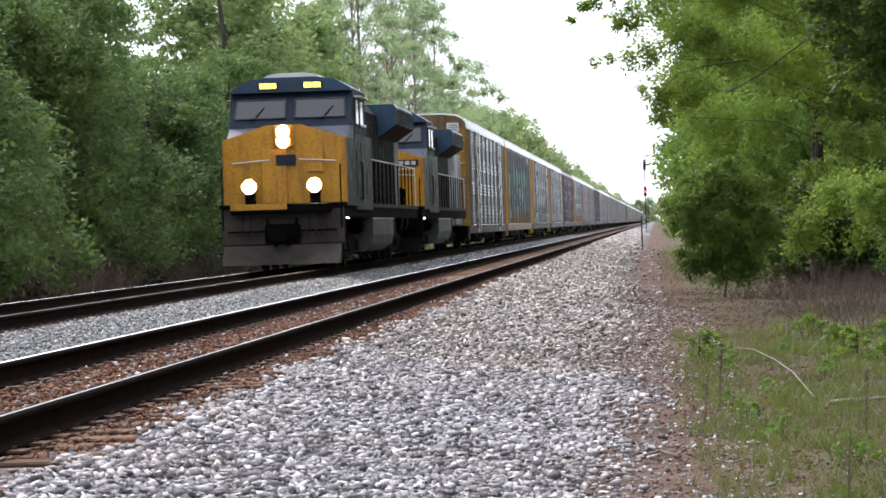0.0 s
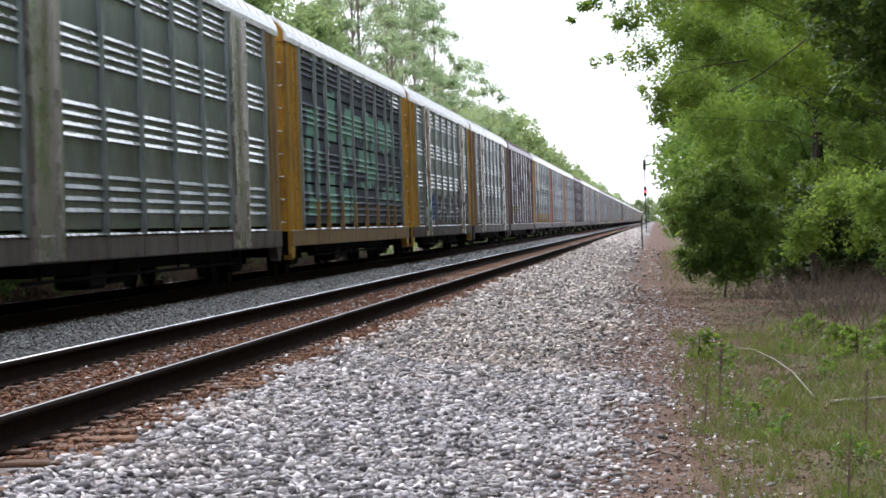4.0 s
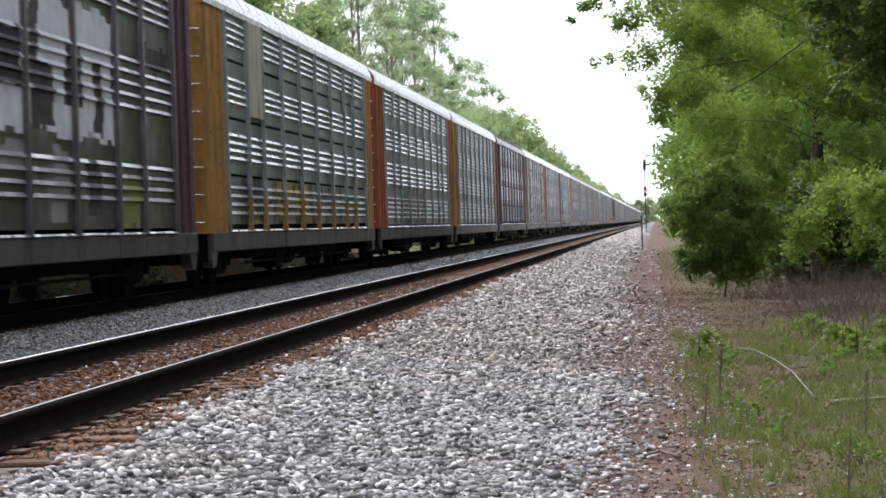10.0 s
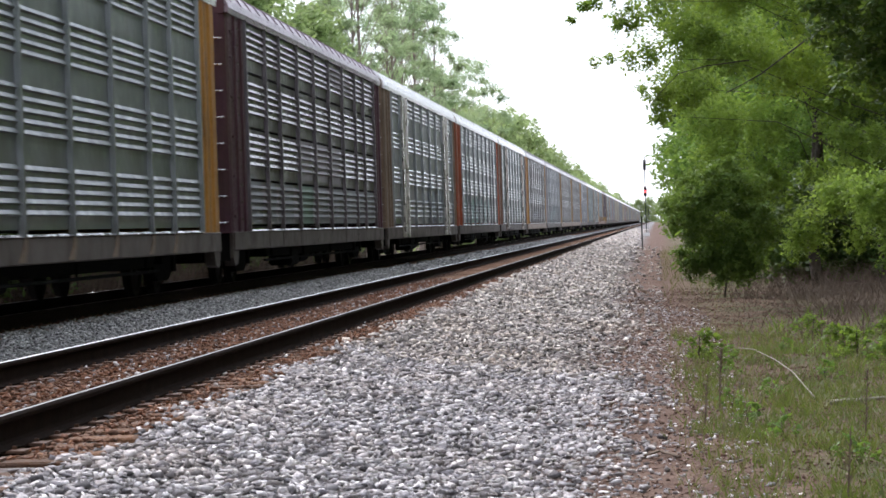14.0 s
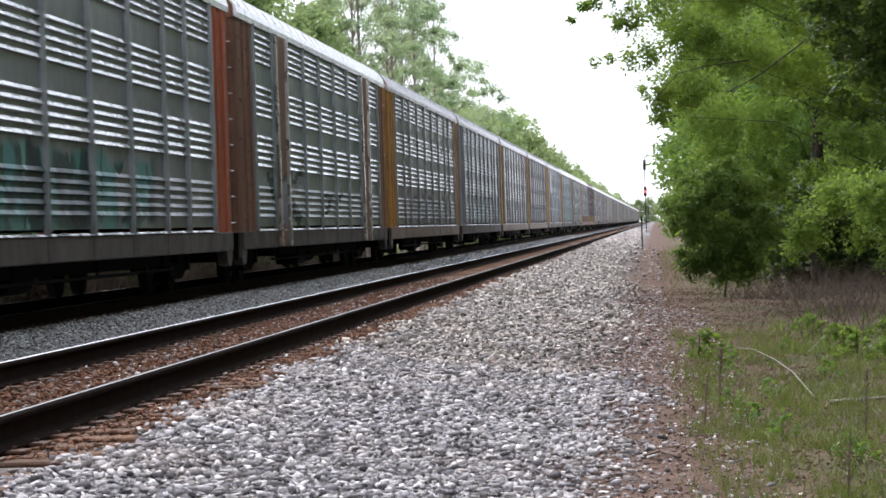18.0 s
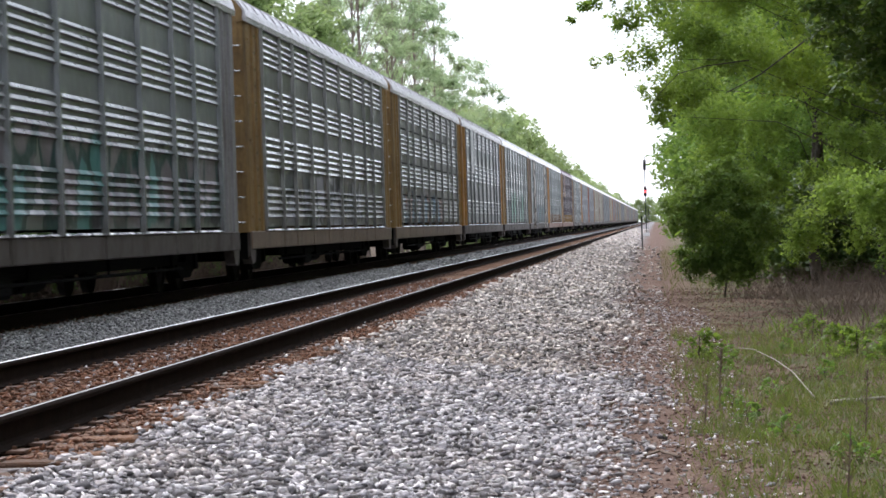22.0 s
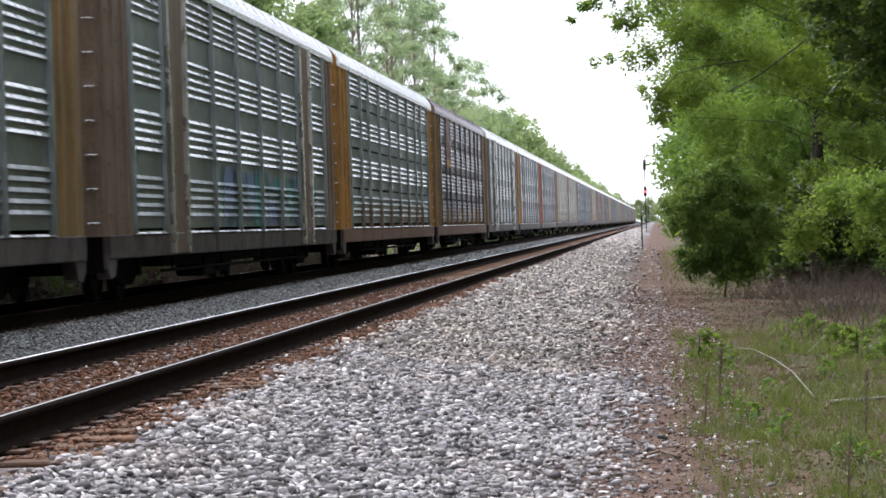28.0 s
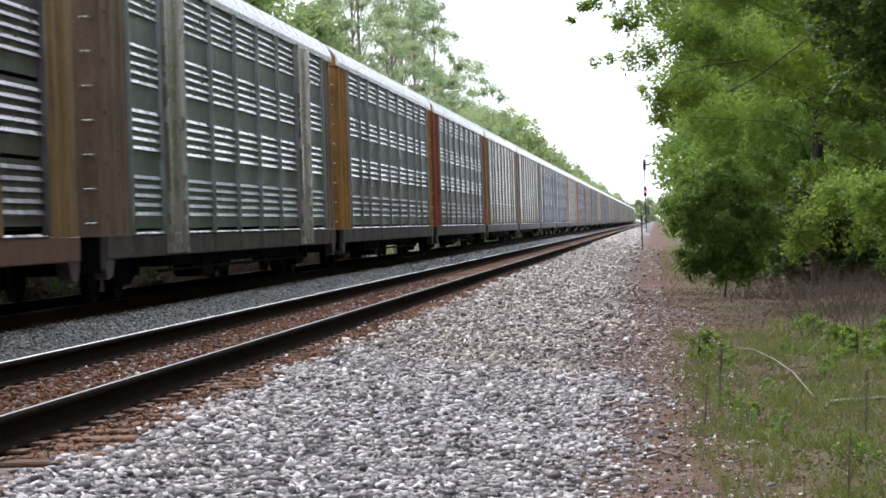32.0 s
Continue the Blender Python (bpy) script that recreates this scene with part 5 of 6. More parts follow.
        rod(bm, (x * 0.98, 0.44, 1.0), (x * 0.92, 0.50, 0.86), 0.025, seg=6)
        part("brake_hose", bm, M_DARK, lo)
    part("knuckle_plate", box(bmesh.new(), -0.42, 0.42, 0.48, 0.60, 0.66, 1.12, 0.03), M_BLACK, lo)
    part("uncoupling_lever", rod(bmesh.new(), (-1.3, 0.5, 0.95), (1.3, 0.5, 0.95), 0.022, seg=6), M_BLACK, lo)
    for s in (-1, 1):
        bm = bmesh.new()
        for z in (0.42, 0.80, 1.16):
            box(bm, s * 1.46 - 0.12, s * 1.46 + 0.1, 0.8, 1.25, z, z + 0.04)
        box(bm, s * 1.40 - 0.02, s * 1.40 + 0.02, 0.76, 1.3, 0.4, 1.5)
        part("steps", bm, M_BLACK, lo)
    # hood, radiators, roof gear
    bm = bmesh.new()
    prism(bm, [(-0.93, 1.52), (-0.93, 4.18), (-0.72, 4.42), (0.72, 4.42), (0.93, 4.18), (0.93, 1.52)], "y", 7.0, 20.9)
    part("hood", bm, M_HOOD, lo, "sooty dark engine hood")
    bm = bmesh.new()
    prism(bm, [(-0.95, 3.0), (-1.2, 3.3), (-1.2, 4.1), (-0.9, 4.42), (0.9, 4.42), (1.2, 4.1), (1.2, 3.3), (0.95, 3.0)], "y", 5.9, 8.2)
    part("equipment_housing", bm, M_BLUE, lo)
    bm = bmesh.new()
    prism(bm, [(-0.95, 3.55), (-1.5, 3.92), (-1.5, 4.40), (-1.42, 4.50), (1.42, 4.50), (1.5, 4.40), (1.5, 3.92), (0.95, 3.55)], "y", 14.7, 20.4)
    # downward faces darkest: the shade under the flare is put into the paint
    for f in bm.faces:
        f.normal_update()
        f.material_index = 2 if f.normal.z < -0.3 else 1 if abs(f.normal.x) > 0.9 else 0
    part("radiator", bm, [M_BLUE_ROOF, M_BLUE, M_HOOD], lo, "flared dark blue radiator housing")
    part("hood_end", box(bmesh.new(), -0.96, 0.96, 19.6, 20.95, 1.53, 3.9, 0.02), M_LIGHT, lo, "light grey rear end of the hood")
    for s in (-1, 1):
        for y0, y1 in ((15.0, 17.5), (17.7, 20.2)):
            bm = bmesh.new()
            for i in range(5):
                z = 3.97 + i * 0.08
                box(bm, s * 1.5 - 0.01, s * 1.5 + 0.012, y0, y1, z, z + 0.03)
            part("radiator_grille", bm, M_HOOD, lo)
        for i in range(8):
            bm = bmesh.new()
            y = 8.4 + i * 1.05
            box(bm, s * 0.93 - 0.02, s * 0.93 + 0.025, y, y + 0.97, 1.75, 3.9, 0.01)
            box(bm, s * 0.93 - 0.02, s * 0.93 + 0.05, y + 0.84, y + 0.90, 2.6, 2.85)
            part("hood_door", bm, M_HOOD, lo)
        bm = bmesh.new()
        rod(bm, (s * 1.42, 7.3, 2.76), (s * 1.42, 21.3, 2.76), 0.022, seg=6)
        rod(bm, (s * 1.42, 21.3, 2.76), (s * 1.42, 21.3, 1.5), 0.022, seg=6)
        rod(bm, (s * 1.42, 21.3, 2.76), (s * 0.5, 21.4, 2.76), 0.022, seg=6)
        part("walkway_railing", bm, M_RAILING, lo, "bright worn handrail")
        for i in range(12):
            y = 7.4 + i * 1.15
            part("stanchion", rod(bmesh.new(), (s * 1.42, y, 1.5), (s * 1.42, y, 2.75), 0.02, seg=5), M_BLACK, lo)
    part("exhaust_stack", box(bmesh.new(), -0.35, 0.35, 12.0, 13.4, 4.4, 4.62, 0.04), M_DARK, lo)
    bm = bmesh.new()
    for i in range(3):
        lathe(bm, [(4.42, 0.5), (4.5, 0.55), (4.53, 0.5)], "z", 14)
    part("fan_cover", bm, M_DARK, lo).location.y = 10.0
    bm = bmesh.new()
    for x, l in ((-0.2, 0.5), (0.0, 0.6), (0.2, 0.45)):
        rod(bm, (x, 9.0, 4.6), (x, 9.0 - l, 4.62), 0.03, 0.09, 8)
    box(bm, -0.25, 0.25, 8.95, 9.05, 4.4, 4.62)
    part("horn", bm, M_BLACK, lo)
    # tank, trucks, ends
    bm = bmesh.new()
    prism(bm, [(-1.40, 1.22), (-1.42, 1.18), (-1.42, 0.78), (-1.36, 0.52), (-1.1, 0.34), (1.1, 0.34), (1.36, 0.52), (1.42, 0.78), (1.42, 1.18), (1.40, 1.22)], "y", 7.9, 13.7)
    part("fuel_tank", bm, M_TANK, lo, "light grey fuel tank")
    for s in (-1, 1):
        part("air_reservoir", rod(bmesh.new(), (s * 1.0, 7.2, 1.0), (s * 1.0, 7.8, 1.0), 0.2, seg=10), M_BLACK, lo)
        part("battery_box", box(bmesh.new(), s * 1.25 - 0.12, s * 1.25 + 0.12, 13.9, 15.0, 0.7, 1.2, 0.01), M_BLACK, lo)
        part("tank_lip", box(bmesh.new(), s * 1.40 - 0.04, s * 1.40 + 0.04, 7.9, 13.7, 1.20, 1.235), M_RAILING, lo)
    for s in (-1, 1):
        bm = bmesh.new()
        lathe(bm, [(-0.03, 0.02), (-0.02, 0.04), (0.03, 0.04)], "y", 10)
        p = part("step_lamp", bm, emitting("lit_step_lamp", (1, 0.95, 0.85), 6) if "lit_step_lamp" not in MATS else MATS["lit_step_lamp"], lo)
        p.location = (s * 1.48, 1.28, 1.2)
    for y in (4.6, 17.2):
        truck(lo, y, LOCO_R, (-1.85, 0.0, 1.85), 1.05)
    for s in (0, 1):
        c = part("coupler", coupler_mesh(), None, lo)
        c.location = (0, 0.55, 0.05)
        if s:
            c.rotation_euler.z, c.location.y = math.pi, 21.0
    return lo


TRAIN.append((locomotive(True), -2 * LOCO + 0.5))
TRAIN.append((locomotive(False), -LOCO + 0.5))


def motions():
    """The train rolls past on the far track; its wheels turn."""
    for ob, back in TRAIN:
        walk(ob, [(t, pose(FAR_X, back - travelled(t), 0)) for t in range(0, 33)])
    for (r, a), sets in WHEELS.items():
        first = sets[0]
        walk(first, [(i / 30, pose(0, a, r, math.degrees(travelled(i / 30) / r) % 360)) for i in range(0, 961)])
        for w in sets[1:]:
            w.rotation_mode = "QUATERNION"
            data = w.animation_data_create()
            data.action = first.animation_data.action
            data.action_slot = first.animation_data.action_slot

# ---- vegetation ----


def leaf_mesh(name, pts, size, material, rng, long=1.8, droop=0.3):
    """Leaves as bent diamonds of two triangles at the given places."""
    n = len(pts)
    d = rng.normal(size=(n, 3))
    d[:, 2] = d[:, 2] * 0.6 - droop
    d /= np.linalg.norm(d, axis=1, keepdims=True)
    s = np.cross(d, rng.normal(size=(n, 3)) * 0.5 + (0, 0, 1))
    s /= np.linalg.norm(s, axis=1, keepdims=True) + 1e-9
    k = np.cross(d, s)
    w = (size * rng.uniform(0.6, 1.35, n))[:, None]
    a = pts
    b = pts + d * w * 0.55 * long + s * w * 0.5 + k * w * 0.12
    c = pts + d * w * long
    e = pts + d * w * 0.55 * long - s * w * 0.5 + k * w * 0.12
    V = np.stack([a, b, c, e], 1).reshape(-1, 3)
    o = (np.arange(n) * 4)[:, None]
    F = np.concatenate([o + (0, 1, 2), o + (0, 2, 3)], 1).reshape(-1, 3)
    return mesh_from(name, V, F, material)


def spray(rng, centre, radius, n, flat=0.75, shell=0.55):
    """Leaf places in a ragged clump: sprigs round random twigs, thicker towards the outside."""
    m = max(4, n // 14)
    u = rng.normal(size=(m, 3))
    u /= np.linalg.norm(u, axis=1, keepdims=True)
    tips = u * (rng.uniform(shell, 1.12, (m, 1)) * radius) * (1, 1, flat)
    idx = rng.integers(0, m, n)
    back = rng.uniform(0.72, 1.06, (n, 1))
    return np.asarray(centre) + tips[idx] * back + rng.normal(size=(n, 3)) * radius * 0.085


def trunk_and_limbs(name, base, top, r, ends, bark, parent, rng, thin=1.0):
    bm = bmesh.new()
    base, top = Vector(base), Vector(top)
    n = 6
    small = min(1.0, (top - base).length / 5)
    pts = [base.lerp(top, i / n) + Vector((rng.normal() * 0.12, rng.normal() * 0.12, 0)) * small * (i > 0) for i in range(n + 1)]
    for i in range(n):
        rod(bm, pts[i], pts[i + 1], r * (1 - 0.8 * i / n), r * (1 - 0.8 * (i + 1) / n), 8, caps=False)
    part("trunk", bm, bark, parent, smooth=True)
    bm = bmesh.new()
    for e in ends:
        e = Vector(e)
        h = min(max((e.z - base.z) / max(0.1, top.z - base.z) - 0.18, 0.12), 0.92)
        i = min(int(h * n), n - 1)
        s = pts[i].lerp(pts[i + 1], h * n - i)
        mid = s.lerp(e, 0.55) + Vector((rng.normal() * 0.15 * small, rng.normal() * 0.15 * small, 0.22 * (e - s).length * 0.4))
        rr = min(r * 0.34, 0.045) * (1 - 0.6 * h) * thin
        rod(bm, s, mid, rr, rr * 0.6, 6, caps=False)
        rod(bm, mid, e, rr * 0.6, rr * 0.18, 5, caps=False)
        for _ in range(3):
            q = e + Vector(rng.normal(size=3)) * 0.5 * small
            rod(bm, mid.lerp(e, 0.7), q, rr * 0.22, rr * 0.08, 4, caps=False)
    part("branching", bm, bark, parent, smooth=True)


def broadleaf(at, height, spread, clumps, leaves, size, leaf, label, seed, low=0.15, group="trees beside the line", lean=(0, 0), name="tree"):
    """A broadleaf tree: trunk, limbs and a ragged crown of leaf clumps from low * height upwards."""
    rng = np.random.default_rng(seed)
    gz = float(ground_z(at[0], at[1]))
    t = thing(name, label, {"tree": "tree", "bush": "bush", "weed_plant": "weed"}[name], group, at=(at[0], at[1], gz - 0.05))
    ends, sizes = [], []
    for i in range(clumps):
        h = low + (1 - low) * (i + 0.5) / clumps
        w = spread * (0.55 + 0.45 * math.sin(math.pi * min(1, 0.25 + h * 0.85)))
        a = rng.uniform(0, 6.283)
        d = w * math.sqrt(rng.uniform(0.15, 1))
        ends.append((d * math.cos(a) + lean[0] * h, d * math.sin(a) + lean[1] * h, h * height * 0.95))
        sizes.append(spread * rng.uniform(0.26, 0.46))
    trunk_and_limbs("trunk", (0, 0, 0), (lean[0] * 0.6, lean[1] * 0.6, height * 0.9), 0.022 * height + min(0.03, 0.004 * height), ends, M_BARK, t, rng)
    pts = np.concatenate([spray(rng, e, s, leaves // clumps) for e, s in zip(ends, sizes)])
    pts = pts[pts[:, 2] > 0.08]
    part("crown", leaf_mesh("crown", pts, size, leaf, rng), None, t)
    return t


def pine(at, height, spread, leaves, label, seed, bare=0.45):
    """A tall pine: a bare pole, whorls of thin limbs, and tufts of needles."""
    rng = np.random.default_rng(seed)
    gz = float(ground_z(at[0], at[1]))
    t = thing("pine_tree", label, "tree", "pines behind the tracks", at=(at[0], at[1], gz - 0.05))
    ends, sizes = [], []
    k = int(16 + height)
    for i in range(k):
        h = bare + (0.99 - bare) * (i + rng.random()) / k
        w = spread * (1 - 0.62 * ((h - bare) / (1 - bare)) ** 1.6) * rng.uniform(0.45, 1.1)
        a = rng.uniform(0, 6.283)
        ends.append((w * math.cos(a), w * math.sin(a), h * height + 0.15 * w))
        sizes.append(rng.uniform(0.6, 1.25) * (0.35 + spread * 0.16))
    trunk_and_limbs("trunk", (0, 0, 0), (rng.normal() * 0.3, rng.normal() * 0.3, height), 0.006 * height + 0.02, ends, M_PINE_BARK, t, rng)
    pts = np.concatenate([spray(rng, e, s, leaves // k, 0.55, 0.2) for e, s in zip(ends, sizes)])
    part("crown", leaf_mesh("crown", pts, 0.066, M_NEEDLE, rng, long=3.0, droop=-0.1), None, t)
    return t


def clump_tree(at, height, clumps, per_m2, size, leaf, label, seed, group, name="tree", trunk=0.09):
    """A tree whose leaf clumps (x, y, z, radius in the world) are given; limbs run from the trunk to each."""
    rng = np.random.default_rng(seed)
    gz = float(ground_z(at[0], at[1])) - 0.05
    t = thing(name, label, "tree" if name == "tree" else "bush", group, at=(at[0], at[1], gz))
    local = [(x - at[0], y - at[1], z - gz, r) for x, y, z, r in clumps]
    trunk_and_limbs("trunk", (0, 0, 0), (0, 0, height), trunk, [c[:3] for c in local[::3]], M_BARK, t, rng, 0.4)
    pts = np.concatenate([spray(rng, c[:3], c[3], int(per_m2 * c[3] ** 2), 0.8, 0.35) for c in local])
    pts = pts[pts[:, 2] > 0.1]
    part("crown", leaf_mesh("crown", pts, size, leaf, rng), None, t)
    return t


def stems(name, xs, ys, heights, width, material, label, category, seed, lean=0.25):
    """Upright blades or stems, each a bent strip of three triangles, rooted in the ground."""
    rng = np.random.default_rng(seed)
    n = len(xs)
    base = np.stack([xs, ys, ground_z(xs, ys) - 0.02], -1)
    a = rng.uniform(0, 6.283, n)
    side = np.stack([np.cos(a), np.sin(a), np.zeros(n)], -1) * (width * rng.uniform(0.5, 1.2, n))[:, None] * 0.5
    tilt = rng.normal(size=(n, 3)) * lean
    tilt[:, 2] = 1
    h = heights[:, None]
    mid = base + tilt * h * 0.55
    top = base + tilt * h + np.stack([rng.normal(size=n), rng.normal(size=n), np.zeros(n)], -1) * h * lean * 0.6
    V = np.stack([base - side, base + side, mid - side * 0.7, mid + side * 0.7, top], 1).reshape(-1, 3)
    o = (np.arange(n) * 5)[:, None]
    F = np.concatenate([o + (0, 1, 3), o + (0, 3, 2), o + (2, 3, 4)], 1).reshape(-1, 3)
    return tagged(new(name, mesh_from(name, V, F, material)), label, category, kind="stuff")


def build_left_wood():
    rng = random.Random(21)
    lab = "leafy young broadleaf tree at the edge of the wood"
    protos = [broadleaf((-15.2 - 0.7 * i, 58 + 7 * i), 7.5 + i, 2.7 + 0.2 * i, 30, 30000, 0.080, M_LEAF_WOOD, lab, 100 + i, 0.22) for i in range(3)]
    for i, (x, y) in enumerate([(-14.4, 50), (-14.6, 55), (-16.8, 52), (-17.8, 60), (-14.4, 67), (-16.4, 75), (-14.6, 81), (-18.8, 70), (-19.8, 82), (-15.4, 89), (-14.8, 98),
                                (-19, 55), (-21, 64), (-22, 76), (-22, 90)]):
        copy_thing(protos[i % 3], pose(x, y, float(ground_z(x, y)) - 0.05, 0, 0, rng.uniform(0, 360)))
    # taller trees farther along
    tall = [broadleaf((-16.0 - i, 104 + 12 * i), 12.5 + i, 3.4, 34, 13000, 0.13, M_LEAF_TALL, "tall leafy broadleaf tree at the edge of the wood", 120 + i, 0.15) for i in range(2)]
    for i, (x, y) in enumerate([(-15.5, 109), (-18.5, 112), (-15.5, 121), (-19, 126), (-16, 130), (-17.5, 138), (-20, 140), (-21, 104), (-24, 120), (-18.5, 156), (-19.5, 172), (-20, 190)]):
        copy_thing(tall[i % 2], pose(x, y, float(ground_z(x, y)) - 0.05, 0, 0, rng.uniform(0, 360)))
    labp = "tall thin pine with an open crown"
    pp = [pine((-15.4, 150), 19.5, 3.4, 15000, labp, 7, 0.3), pine((-16.4, 176), 19.0, 3.9, 15000, labp, 8, 0.38), pine((-15.6, 224), 15.5, 4.6, 16000, labp, 9, 0.3)]
    for i, (x, y) in enumerate([(-17, 160), (-15.2, 168), (-17, 236), (-15.4, 186), (-17.2, 194), (-15.8, 246), (-16, 204), (-18, 214), (-19, 150), (-20, 178), (-20, 226)]):
        copy_thing(pp[(0, 1, 2)[i % 3]], pose(x, y, float(ground_z(x, y)) - 0.05, 0, 0, rng.uniform(0, 360)))
    labf = "distant broadleaf tree along the railway"
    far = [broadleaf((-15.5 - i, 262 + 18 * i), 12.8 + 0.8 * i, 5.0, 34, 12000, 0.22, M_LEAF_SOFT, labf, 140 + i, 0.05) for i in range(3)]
    y = 226.0
    for i in range(40):
        y += 9 + 0.03 * y
        x = -15.2 - rng.uniform(0, 3.5) - 0.002 * y
        copy_thing(far[i % 3], pose(x, y, float(ground_z(x, y)) - 0.05, 0, 0, rng.uniform(0, 360)))
    # trees that close the far end of the straight
    for i in range(14):
        x, y = -26 + 4.2 * i + rng.uniform(-1, 1), 1650 + rng.uniform(-40, 40)
        copy_thing(far[i % 3], pose(x, y, float(ground_z(x, y)) - 0.05, 0, 0, rng.uniform(0, 360)))
    # dead brush and stems in the shade under the trees
    g = np.random.default_rng(31)
    n = 34000
    stems("dead_brush", g.uniform(-16.5, -12.5, n), 34 + 85 * g.random(n) ** 1.2, g.uniform(0.4, 1.9, n), 0.024, M_BRUSH, "tangled dead brown brush under the trees", "brush", 32, 0.3)
    n = 5000
    stems("weeds", g.uniform(-13.4, -12.0, n), 46 + 80 * g.random(n), g.uniform(0.15, 0.5, n), 0.03, M_STRAW, "dry weeds beside the far track", "weeds", 33, 0.4)


def build_right_wood():
    rng = random.Random(5)
    grp = "trees beside the near track"
    g = np.random.default_rng(77)
    # the nearest trees lean out over the ground beside the track
    over = [(-0.62, 46, 4.75, 0.36), (-1.25, 45.5, 4.22, 0.12), (-1.05, 45.5, 4.38, 0.16), (-0.90, 45.6, 4.5, 0.2), (-0.42, 46, 4.2, 0.36), (-0.98, 47, 3.60, 0.12), (-0.72, 47, 3.66, 0.14), (-0.12, 47, 3.7, 0.42),
            (0.10, 48, 3.1, 0.40), (0.12, 48, 2.7, 0.26), (0.2, 49, 4.6, 0.65), (0.7, 48, 4.1, 0.7), (0.6, 49, 3.2, 0.6), (1.2, 47, 4.8, 0.75), (1.5, 48, 3.7, 0.7), (-0.3, 46, 5.4, 0.55), (0.5, 47, 5.6, 0.8),
            (1.6, 46, 5.8, 0.9), (2.4, 47, 5.0, 0.85), (3.0, 46, 4.2, 0.8), (2.4, 48, 3.4, 0.7), (3.4, 48, 5.6, 0.9), (2.6, 48, 6.6, 1.0), (4.2, 48, 6.6, 1.0), (3.8, 47, 3.2, 0.7), (4.8, 49, 4.6, 0.9)]
    near_tree = clump_tree((4.3, 48.5), 6.8, over, 6400, 0.038, M_LEAF_FRESH, "fresh green tree leaning out over the gravel", 210, grp, trunk=0.10)
    base = near_tree.location
    for way in ([(4.25, 48.3, 5.0), (3.5, 45.6, 4.40), (2.6, 45.4, 3.82), (1.75, 45.5, 3.22), (1.2, 45.8, 2.95)], [(1.6, 46.4, 3.5), (0.9, 46.2, 3.42), (0.43, 46.2, 3.31), (0.1, 46.2, 2.98), (-0.12, 46.2, 2.70)]):
        bm = bmesh.new()
        for i in range(len(way) - 1):
            r = 0.024 if way[0][0] > 3 else 0.010
            rod(bm, Vector(way[i]) - base, Vector(way[i + 1]) - base, r * (1 - 0.18 * i), r * (1 - 0.18 * (i + 1)), 7)
        part("limb", bm, M_BARK, near_tree, "dark bare limb across the leaves", smooth=True)
    second = []
    for i in range(34):
        z = 1.5 + 4.8 * ((i + 0.5) / 34)
        second.append((0.5 + max(0.0, 0.9 - 0.25 * z) + 3.9 * g.random(), 56 + 4 * g.random(), z, 0.5 + 0.3 * g.random()))
    clump_tree((3.3, 58.5), 7.0, second, 4200, 0.044, M_LEAF_LIGHT, "dense fresh green tree with low branches", 211, grp, trunk=0.13)
    third = []
    for i in range(34):
        z = 1.0 + 7.5 * ((i + 0.5) / 34)
        third.append((0.6 + 5.0 * g.random(), 70 + 6 * g.random(), z, 0.65 + 0.35 * g.random()))
    clump_tree((4.0, 73), 8.5, third, 1900, 0.070, M_LEAF_MID, "tall green tree with dense low branches", 212, grp, trunk=0.16)
    low = []
    for i in range(34):
        low.append((2.2 + 0.9 * g.random() + 0.06 * i, 40 + 8 * g.random(), 0.45 + 2.0 * g.random() ** 1.4, 0.3 + 0.22 * g.random()))
    clump_tree((3.9, 44), 3.0, low, 4800, 0.038, M_LEAF_LIGHT, "leafy sapling with bright new leaves", 213, grp, trunk=0.05)
    # dark leaf mass that stands for the deep shade under the canopy
    corner = [(1.7, 30, 3.3, 0.28), (1.85, 31, 2.95, 0.28), (2.0, 30.5, 3.3, 0.32), (2.25, 30.5, 3.1, 0.36), (2.5, 31, 3.3, 0.4), (2.3, 31, 2.65, 0.3), (2.6, 31, 2.3, 0.3), (2.8, 31, 2.7, 0.4), (1.95, 30, 3.15, 0.24), (2.1, 30.5, 2.75, 0.26), (2.2, 30, 3.4, 0.34), (1.8, 30.5, 3.5, 0.3), (2.35, 30.5, 2.45, 0.26), (2.45, 31, 2.9, 0.34), (2.35, 29.5, 3.25, 0.28), (2.6, 30, 3.0, 0.35), (2.55, 30.5, 2.55, 0.3), (2.9, 30, 3.5, 0.45), (2.75, 30, 2.1, 0.3), (3.2, 30.5, 2.7, 0.5), (2.4, 29.5, 3.8, 0.4), (3.0, 30, 4.3, 0.6), (3.6, 30.5, 3.6, 0.6), (3.7, 31, 4.6, 0.7)]
    clump_tree((4.2, 31.5), 4.8, corner, 3600, 0.05, M_LEAF_DARK, "tree close beside the path, deep shade put into dark leaves", 215, grp, trunk=0.09)
    bush = []
    for i in range(26):
        u, v = 2 * math.pi * (i * 0.618 % 1), math.sqrt((i + 0.5) / 26)
        bush.append((1.20 + 0.98 * v * math.cos(u), 53.6 + 0.5 * g.random() - 0.3 * (1 - v), 0.85 + 1.15 * v * math.sin(u), 0.27 + 0.13 * g.random()))
    bush += [(0.6 + 0.3 * i, 53.7, -0.02 + 0.12 * (i % 2), 0.3) for i in range(5)]
    clump_tree((1.25, 54.0), 2.0, bush, 6800, 0.040, M_LEAF_BUSH, "dense dark green round bush at the edge of the wood", 214, "bushes", "bush", 0.022)
    # the wood behind and along the line, carried on unseen round the camera to block sky light
    lab = "green broadleaf tree in the wood beside the tracks"
